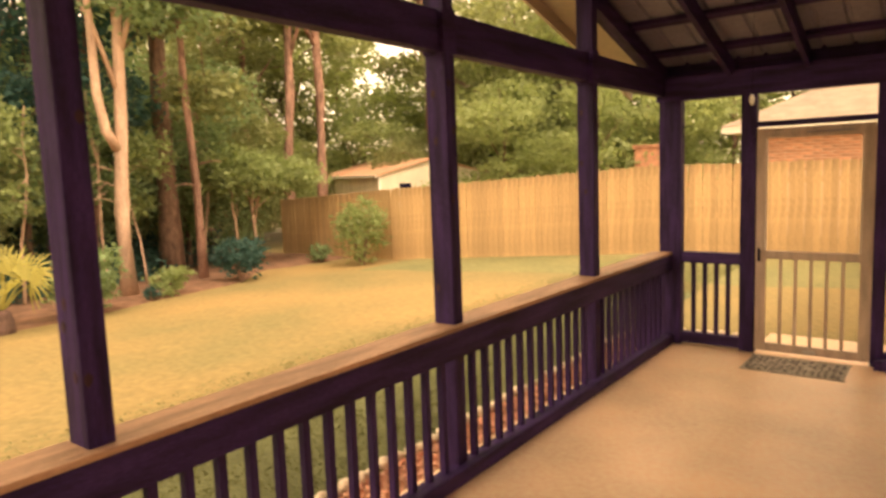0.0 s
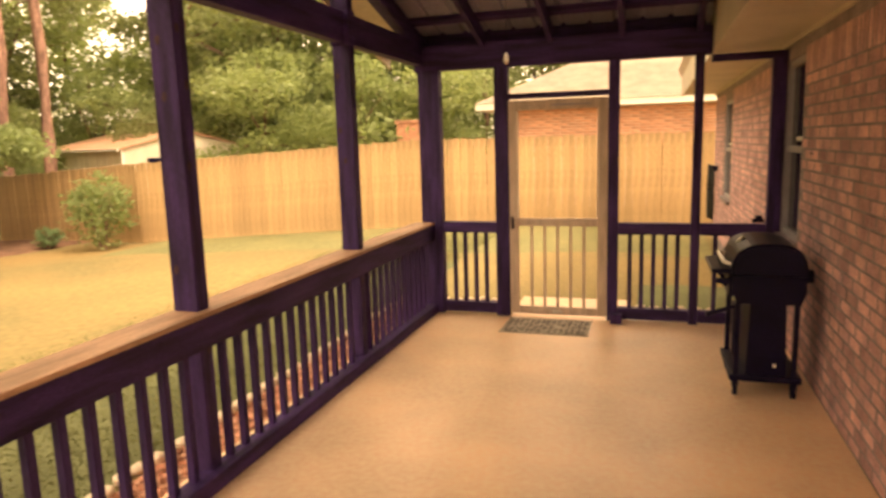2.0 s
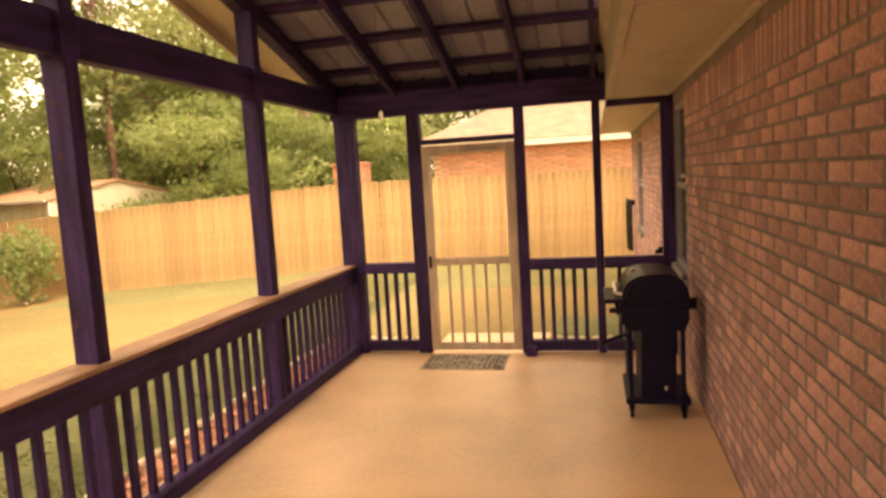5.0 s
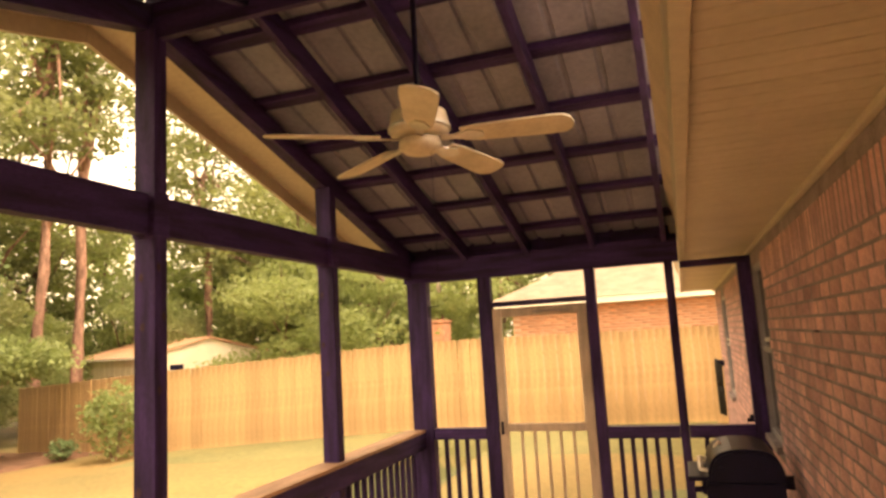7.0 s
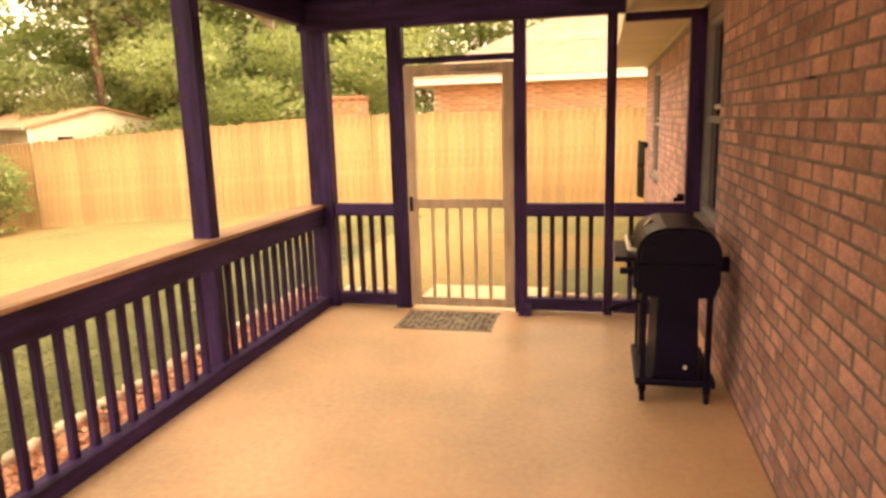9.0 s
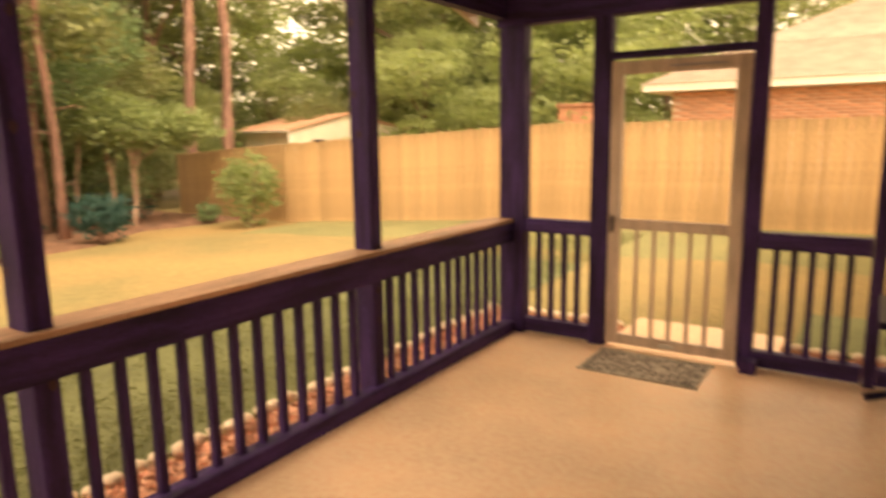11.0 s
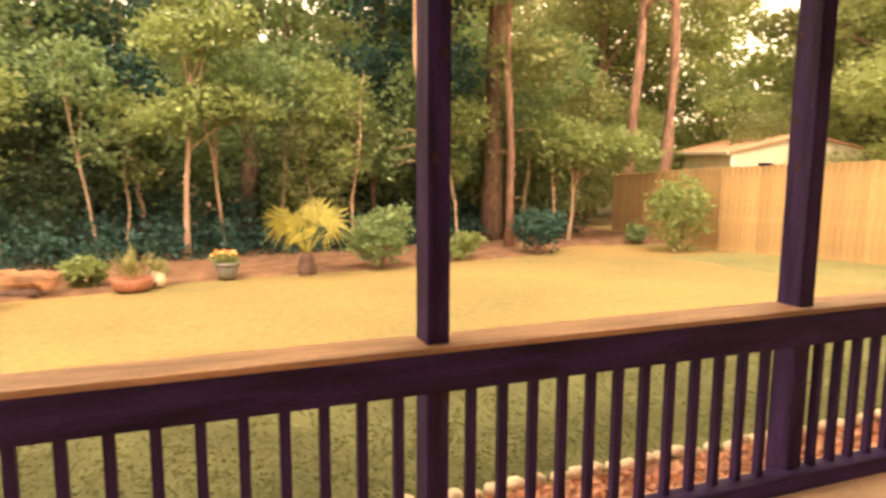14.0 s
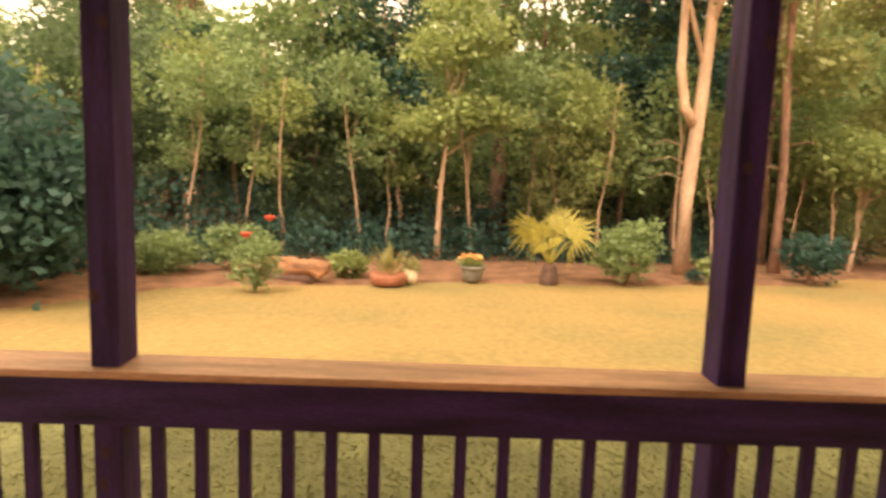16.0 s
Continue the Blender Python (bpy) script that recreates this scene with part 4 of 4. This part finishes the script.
quads("undergrowth", cc, 0.15, 0.08, rs, leaf_b, "leafy undergrowth beneath the trees, shade put into its dark colour", "undergrowth", -0.2, kind="stuff")

# thicket added to close bright gaps below the crowns, shade in its colour
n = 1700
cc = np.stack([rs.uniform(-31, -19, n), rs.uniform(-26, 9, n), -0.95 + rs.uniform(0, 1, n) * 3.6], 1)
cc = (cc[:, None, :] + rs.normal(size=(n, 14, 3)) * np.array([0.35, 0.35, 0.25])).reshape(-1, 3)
quads("undergrowth", cc, 0.26, 0.15, rs, leaf_b, "thicket deep in the wood, shade put into its dark colour", "undergrowth", -0.2, kind="stuff")

# bushes and garden plants
bush("leafy_bush", "rounded green bush with broad leaves on the bed", gz(-9.9, -1.05), 0.62, 0.62, 1.15, 2600, 0.10, leaf_a, 91, "bushes")
bush("leafy_bush", "dark green bush beside the pine", gz(-10.95, 2.97), 0.62, 0.62, 1.1, 2400, 0.10, leaf_b, 92, "bushes")
bush("flowering_shrub", "tall loose shrub against the fence", gz(-9.95, 6.0), 0.75, 0.75, 1.85, 2600, 0.11, leaf_c, 93, "bushes")
bush("low_bush", "low yellow-green plant by the pale tree", gz(-10.6, 0.95), 0.42, 0.42, 0.6, 1000, 0.10, leaf_c, 94, "bushes")
bush("low_bush", "small green clump beside the pale tree", gz(-10.4, 0.45), 0.2, 0.2, 0.28, 400, 0.06, leaf_b, 95, "bushes")
bush("low_bush", "small bright green plant near the fence", gz(-12.1, 6.5), 0.35, 0.35, 0.6, 700, 0.10, leaf_a, 96, "bushes")
# the evergreens' shadow is put into leaf_b
bush("evergreen_bush", "large dark evergreen bush at the lawn's edge", gz(-6.3, -10.1), 1.4, 1.4, 2.9, 9000, 0.17, leaf_b, 97, "bushes")
bush("evergreen_bush", "dark evergreen bush behind the lawn", gz(-8.2, -10.9), 1.2, 1.2, 2.0, 5000, 0.17, leaf_b, 98, "bushes")
bush("evergreen_bush", "tall dark evergreen bush at the wood's edge", gz(-7.2, -11.6), 1.6, 1.6, 3.6, 9000, 0.18, leaf_b, 103, "bushes")
bush("low_bush", "sprawling green plants around the log", gz(-9.0, -9.0), 0.7, 0.6, 0.75, 2200, 0.10, leaf_a, 99, "bushes")
bush("low_bush", "green perennial behind the log", gz(-9.9, -8.0), 0.6, 0.6, 0.9, 2000, 0.10, leaf_a, 100, "bushes")


def fan_palm(base):
    t = thing("fan_palm", "small fan palm with yellow-green fronds", "palm", "", pose(*base) @ Matrix.Scale(1.3, 4))
    part("trunk", lathe([(0.12, -0.05), (0.135, 0.05), (0.11, 0.18), (0.09, 0.25), (0.05, 0.28)], 10), palm_trunk, t, "brown shaggy stub trunk")
    rp = np.random.RandomState(21)
    for k in range(10):
        az = 2 * math.pi * k / 10 + rp.uniform(-0.2, 0.2)
        el = rp.uniform(0.25, 1.2)
        d = Vector((math.cos(az) * math.cos(el), math.sin(az) * math.cos(el), math.sin(el)))
        L = rp.uniform(0.35, 0.55)
        hub = Vector((0, 0, 0.28)) + d * L
        fr = part("stalk", tube([(0, 0, 0.25), hub * 0.6 + Vector((0, 0, 0.15)), hub], [0.014, 0.01, 0.008], 5), palm_m, t)
        side = Matrix.Rotation(rp.uniform(0.5, 1.4), 3, d) @ d.cross(Vector((0, 0, 1))).normalized()
        up = side.cross(d).normalized()
        bm = bmesh.new()
        for j in range(15):
            a = (j - 7) / 7 * 1.35
            dd = (d * math.cos(a) + side * math.sin(a)).normalized()
            l = rp.uniform(0.42, 0.56) * (1 - 0.18 * abs(a))
            w = dd.cross(up).normalized() * 0.017
            m1 = hub + dd * l * 0.55 + up * 0.02
            e1 = hub + dd * l - Vector((0, 0, 0.09 + 0.07 * abs(a)))
            v = [bm.verts.new(p) for p in (hub, m1 + w, e1, m1 - w)]
            bm.faces.new(v)
        part("frond", bm, palm_m, fr)
    return t


fan_palm(gz(-9.7, -2.45))


def pot(name, label, base, prof, material):
    t = thing(name, label, "plant pot", "plant pots", pose(*base))
    part("bowl", lathe(prof, 20), material, t, smooth=True)
    return t


p1 = pot("flower_pot", "grey glazed pot of orange flowers", gz(-9.55, -3.83), [(0.10, 0), (0.16, 0.05), (0.20, 0.2), (0.19, 0.24), (0.235, 0.25), (0.235, 0.285), (0.19, 0.285), (0.17, 0.24)], glaze)
rp = np.random.RandomState(22)
quads("leaves", clumps(rp, [(0, 0, 0.36, 0.2, 0.2, 0.1, 40)], 8, 0.04), 0.07, 0.035, rp, leaf_c, "", "", -0.3, p1)
quads("flowers", clumps(rp, [(0, 0, 0.43, 0.2, 0.2, 0.07, 22)], 7, 0.025), 0.05, 0.04, rp, orange_petal, "", "", -0.3, p1)["kind"] = "stuff"
p2 = pot("planter_bowl", "low terracotta bowl planted with spiky leaves", gz(-8.8, -5.25), [(0.22, 0), (0.28, 0.03), (0.31, 0.16), (0.29, 0.19), (0.26, 0.17)], terracotta)
bm = bmesh.new()
for k in range(34):
    az, el, l = rp.uniform(0, 6.28), rp.uniform(0.5, 1.45), rp.uniform(0.4, 0.75)
    d = Vector((math.cos(az) * math.cos(el), math.sin(az) * math.cos(el), math.sin(el)))
    w = d.cross(Vector((0, 0, 1))).normalized() * 0.026
    b0 = Vector((rp.uniform(-0.15, 0.15), rp.uniform(-0.15, 0.15), 0.17))
    v = [bm.verts.new(p) for p in (b0, b0 + d * l * 0.5 + w, b0 + d * l - Vector((0, 0, 0.12 * math.cos(el))), b0 + d * l * 0.5 - w)]
    bm.faces.new(v)
part("spiky_leaves", bm, fern_m, p2)
p3 = pot("small_pot", "small pale pot with trailing leaves", gz(-9.05, -4.9), [(0.08, 0), (0.12, 0.1), (0.11, 0.2), (0.09, 0.24), (0.1, 0.26)], stone_m)
quads("leaves", clumps(rp, [(0, 0, 0.32, 0.16, 0.16, 0.1, 20)], 7, 0.04), 0.09, 0.045, rp, fern_m, "", "", -0.2, p3)
bush("fern_clump", "pale green fern clump by the bowl", gz(-9.4, -6.0), 0.38, 0.38, 0.5, 700, 0.13, leaf_c, 101, "bushes")
bush("fern_clump", "small weedy plant in the pine straw", gz(-10.2, -4.9), 0.18, 0.18, 0.25, 260, 0.08, leaf_a, 102, "bushes")

# fallen log
lg = thing("fallen_log", "weathered hollow log lying at the bed's edge", "log", "", pose(-9.15, -7.15, ground_z(-9.15, -7.15) + 0.15, 0, 0, 62))
lb = tube([(-1.05 + 0.15 * i, 0.03 * math.sin(i), -0.03 + 0.012 * i) for i in range(15)], [0.10, 0.14, 0.17, 0.18, 0.2, 0.21, 0.2, 0.2, 0.19, 0.19, 0.18, 0.17, 0.15, 0.13, 0.07], 14)
for v in lb.verts:
    q = 0.055 * noise.noise(v.co * 5) + 0.03 * noise.noise(Vector((v.co.x * 2, v.co.y * 14, v.co.z * 14)))
    v.co.y += q
    v.co.z += q * 0.8
part("wood", lb, log_m, lg)
# dark tube added low down to form the log's dark underside and hollow
part("bark_flap", tube([(-0.5, -0.12, -0.12), (0.1, -0.14, -0.1), (0.8, -0.1, -0.04)], [0.09, 0.13, 0.06], 9), palm_trunk, lg, "dark piece for the log's underside and hollow")

# red flowering plant before the log
fl = thing("flowering_plant", "tall leafy plant with two red flowers", "flower", "", pose(*gz(-7.65, -7.13)))
for k in range(8):
    az = rp.uniform(0, 6.28)
    part("stem", tube([(0, 0, -0.02), (0.12 * math.cos(az), 0.14 * math.sin(az), 0.4), (0.2 * math.cos(az), 0.25 * math.sin(az), 0.72)], [0.012, 0.009, 0.005], 5), leaf_a, fl)
quads("leaves", clumps(rp, [(0, 0, 0.42, 0.32, 0.36, 0.38, 90)], 9, 0.06), 0.12, 0.035, rp, leaf_a, "", "", -0.2, fl)
for dx, dy, dz in ((0.1, -0.1, 0.78), (-0.05, 0.2, 1.02)):
    bm = bmesh.new()
    for j in range(9):
        a = 2 * math.pi * j / 9
        c0 = Vector((dx, dy, dz))
        d = Vector((math.cos(a), math.sin(a), 1.0)).normalized()
        w = d.cross(Vector((0, 0, 1))).normalized() * 0.035
        v = [bm.verts.new(p) for p in (c0, c0 + d * 0.07 + w * 1.4, c0 + d * 0.13, c0 + d * 0.07 - w * 1.4)]
        bm.faces.new(v)
    part("flower", bm, red_petal, fl, "red bloom")
    part("stem", tube([(0, 0, 0.1), (dx * 0.6, dy * 0.6, dz * 0.6), (dx, dy, dz)], [0.01, 0.008, 0.005], 5), leaf_a, fl)

# edging stones, one by one
st_me = []
for k in range(5):
    bm = bmesh.new()
    bmesh.ops.create_icosphere(bm, subdivisions=1, radius=0.5)
    for v in bm.verts:
        v.co *= 1 + 0.22 * noise.noise(v.co * 2 + Vector((k * 7, 0, 0)))
        v.co.z = max(v.co.z, -0.3)
    bmesh.ops.scale(bm, vec=(0.088, 0.128, 0.092), verts=bm.verts)
    st_me.append(mesh_of(bm, "edging_stone", stone_m, True))
rr = random.Random(6)
y = SOUTH - 0.6
spots_s = []
while y < 0.95:
    spots_s.append((-0.69 + rr.uniform(-0.02, 0.02), y, 0))
    y += rr.uniform(0.105, 0.135)
x = -0.7
while x < 3.1:
    if not 0.65 < x < 1.98:
        spots_s.append((x, 1.04 + rr.uniform(-0.02, 0.02), 90))
    x += rr.uniform(0.12, 0.155)
for k, (x, y, a) in enumerate(spots_s):
    ob = new("edging_stone", st_me[k % 5])
    ob.matrix_basis = pose(x, y, -0.115 + rr.uniform(-0.01, 0.015), rr.uniform(-8, 8), rr.uniform(-8, 8), a + rr.uniform(-15, 15)) @ Matrix.Diagonal((rr.uniform(0.85, 1.2), rr.uniform(0.85, 1.1), rr.uniform(0.8, 1.15), 1))
    tagged(ob, "pale rounded edging stone beside wood chips", "stone", "edging stones")

# loose chips, and grass blades near the porch
rs = np.random.RandomState(9)
n = 9000
c1 = np.stack([rs.uniform(-0.64, -0.2, n), rs.uniform(SOUTH, 1.0, n), rs.uniform(-0.135, -0.115, n)], 1)
c2 = np.stack([rs.uniform(-0.72, 3.0, 2500), rs.uniform(0.24, 1.0, 2500), rs.uniform(-0.135, -0.115, 2500)], 1)
quads("wood_chips", np.concatenate([c1, c2]), 0.05, 0.035, rs, chips_m, "loose reddish wood chips beside the porch", "wood chips", 0.0, kind="stuff")
# greener turf beside the porch, thinning out into the dry lawn
bm = bmesh.new()
rows = []
for j in range(55):
    y = -11 + j * 0.27
    e = -2.95 + 0.25 * noise.noise(Vector((y * 0.6, 0, 3)))
    rows.append([bm.verts.new((x, y, ground_z(x, y) + h + 0.010 * noise.noise(Vector((x * 3, y * 3, 1))))) for x, h in ((-0.73, 0.02), (-1.5, 0.032), (-2.1, 0.032), (e + 0.3, 0.028), (e, -0.03))])
for a, b in zip(rows, rows[1:]):
    for k in range(4):
        bm.faces.new((a[k], a[k + 1], b[k + 1], b[k]))
north = []
for j in range(26):
    x = 1.95 + j * 0.045
    e = 2.6 + 0.25 * noise.noise(Vector((x * 0.9, 4, 3)))
    north.append([bm.verts.new((x, y, ground_z(x, y) + h)) for y, h in ((1.12, 0.02), (1.3, 0.034), (1.5, 0.034), (e - 0.3, 0.03), (e, -0.03))])
for a, b in zip(north, north[1:]):
    for k in range(4):
        bm.faces.new((a[k], b[k], b[k + 1], a[k + 1]))
single("turf", bm, green_turf, "darker green turf strip beside the porch", "turf", kind="structure", smooth=True)
bm = bmesh.new()
rows = []
for j in range(49):
    x = -9.0 + j * 0.25
    e = 4.3 + 0.9 * noise.noise(Vector((x * 0.35, 7, 3))) - 0.05 * x
    top = 6.95 + (x + 9.7) * 0.103
    rows.append([bm.verts.new((x, y, ground_z(x, y) + h + 0.01 * noise.noise(Vector((x * 2, y * 2, 1))))) for y, h in ((e, -0.03), (e + 0.5, 0.026), ((e + top) / 2, 0.034), (top - 0.3, 0.034), (top + 0.1, 0.03))])
for a, b in zip(rows, rows[1:]):
    for k in range(4):
        bm.faces.new((a[k], b[k], b[k + 1], a[k + 1]))
single("turf", bm, lawn_green, "greener lawn in the shade of the fence", "turf", kind="structure", smooth=True)
n = 70000
gx = -0.78 - rs.uniform(0, 1, n) * 2.6
gy = rs.uniform(-9, 6.5, n)
keep = gx > -2.9 - rs.uniform(-0.3, 0.6, n)
gx, gy = gx[keep], gy[keep]
c = np.stack([gx, gy, np.full(len(gx), -0.125)], 1)
quads("grass", c, 0.035, 0.010, rs, blade_m, "short green grass blades beside the porch", "grass", 0.0, kind="stuff")
# concrete step outside the screen door
single("door_step", box(0.72, 1.9, 0.222, 1.15, -0.2, -0.06, 0.012), concrete, "pale concrete step outside the screen door", "step")

# ---- bricks of the house wall ----
def brick_shape(ly, lz):
    c = 0.0045
    bm = bmesh.new()
    f = [bm.verts.new(p) for p in ((0, c, c / 3), (0, ly - c, c / 3), (0, ly - c, lz - c / 3), (0, c, lz - c / 3))]
    m = [bm.verts.new(p) for p in ((0.0018, 0, 0), (0.0018, ly, 0), (0.0018, ly, lz), (0.0018, 0, lz))]
    b = [bm.verts.new(p) for p in ((0.016, 0, 0), (0.016, ly, 0), (0.016, ly, lz), (0.016, 0, lz))]
    bm.faces.new(f[::-1])
    for i in range(4):
        j = (i + 1) % 4
        bm.faces.new((f[i], f[j], m[j], m[i]))
        bm.faces.new((m[i], m[j], b[j], b[i]))
    bmesh.ops.recalc_face_normals(bm, faces=bm.faces[:])
    for i, face in enumerate(bm.faces):
        face.material_index = 1 if i else 0
    return bm


BL, BH, J = 0.200, 0.063, 0.012
full_me = mesh_of(brick_shape(BL, BH), "brick", brick_m)
sold_me = mesh_of(brick_shape(BH, BL), "brick", brick_m)
for me in (full_me, sold_me):
    me.materials.append(mortar)
brick_spots = []
rr = random.Random(12)
rows_n = int(2.17 / (BH + J))
for r in range(rows_n):
    z = 0.005 + r * (BH + J)
    y = SOUTH - 0.5 + (0 if r % 2 else (BL + J) / 2)
    while y < WALL_END - BL:
        if not any(y + BL > a - 0.01 and y < b + 0.01 and z + BH > c - 0.07 and z < d for a, b, c, d in holes):
            brick_spots.append((y, z, 0))
        y += BL + J + 0.003
y = SOUTH - 0.5
zs = 0.005 + rows_n * (BH + J)
while y < WALL_END - BH:
    if not any(y + BH > a and y < b and zs < d for a, b, c, d in holes):
        brick_spots.append((y, zs, 1))
    y += BH + J
near = [s for s in brick_spots if -4.75 < s[0] < -3.1][:300]
chosen = set(near)
for y, z, k in near:
    ob = new("brick", sold_me if k else full_me)
    ob.parent = wall_house
    ob.location = (WALL_X + rr.uniform(-0.0015, 0.0002), y + rr.uniform(-0.002, 0.002), z)
verts, faces = [], []
shape = {}
for k, me in ((0, full_me), (1, sold_me)):
    shape[k] = ([tuple(v.co) for v in me.vertices], [tuple(p.vertices) for p in me.polygons])
for s in brick_spots:
    if s in chosen:
        continue
    vs, fs = shape[s[2]]
    o = len(verts)
    dx, dy = WALL_X + rr.uniform(-0.0015, 0.0002), s[0] + rr.uniform(-0.002, 0.002)
    verts += [(x + dx, y + dy, z + s[1]) for x, y, z in vs]
    faces += [tuple(i + o for i in f) for f in fs]
me = bpy.data.meshes.new("brickwork")
me.from_pydata(verts, [], faces)
me.materials.append(brick_m)
me.materials.append(mortar)
for i, p in enumerate(me.polygons):
    p.material_index = 1 if i % 9 else 0
bw = new("brickwork", me)
bw.parent = wall_house
bw["kind"] = "stuff"
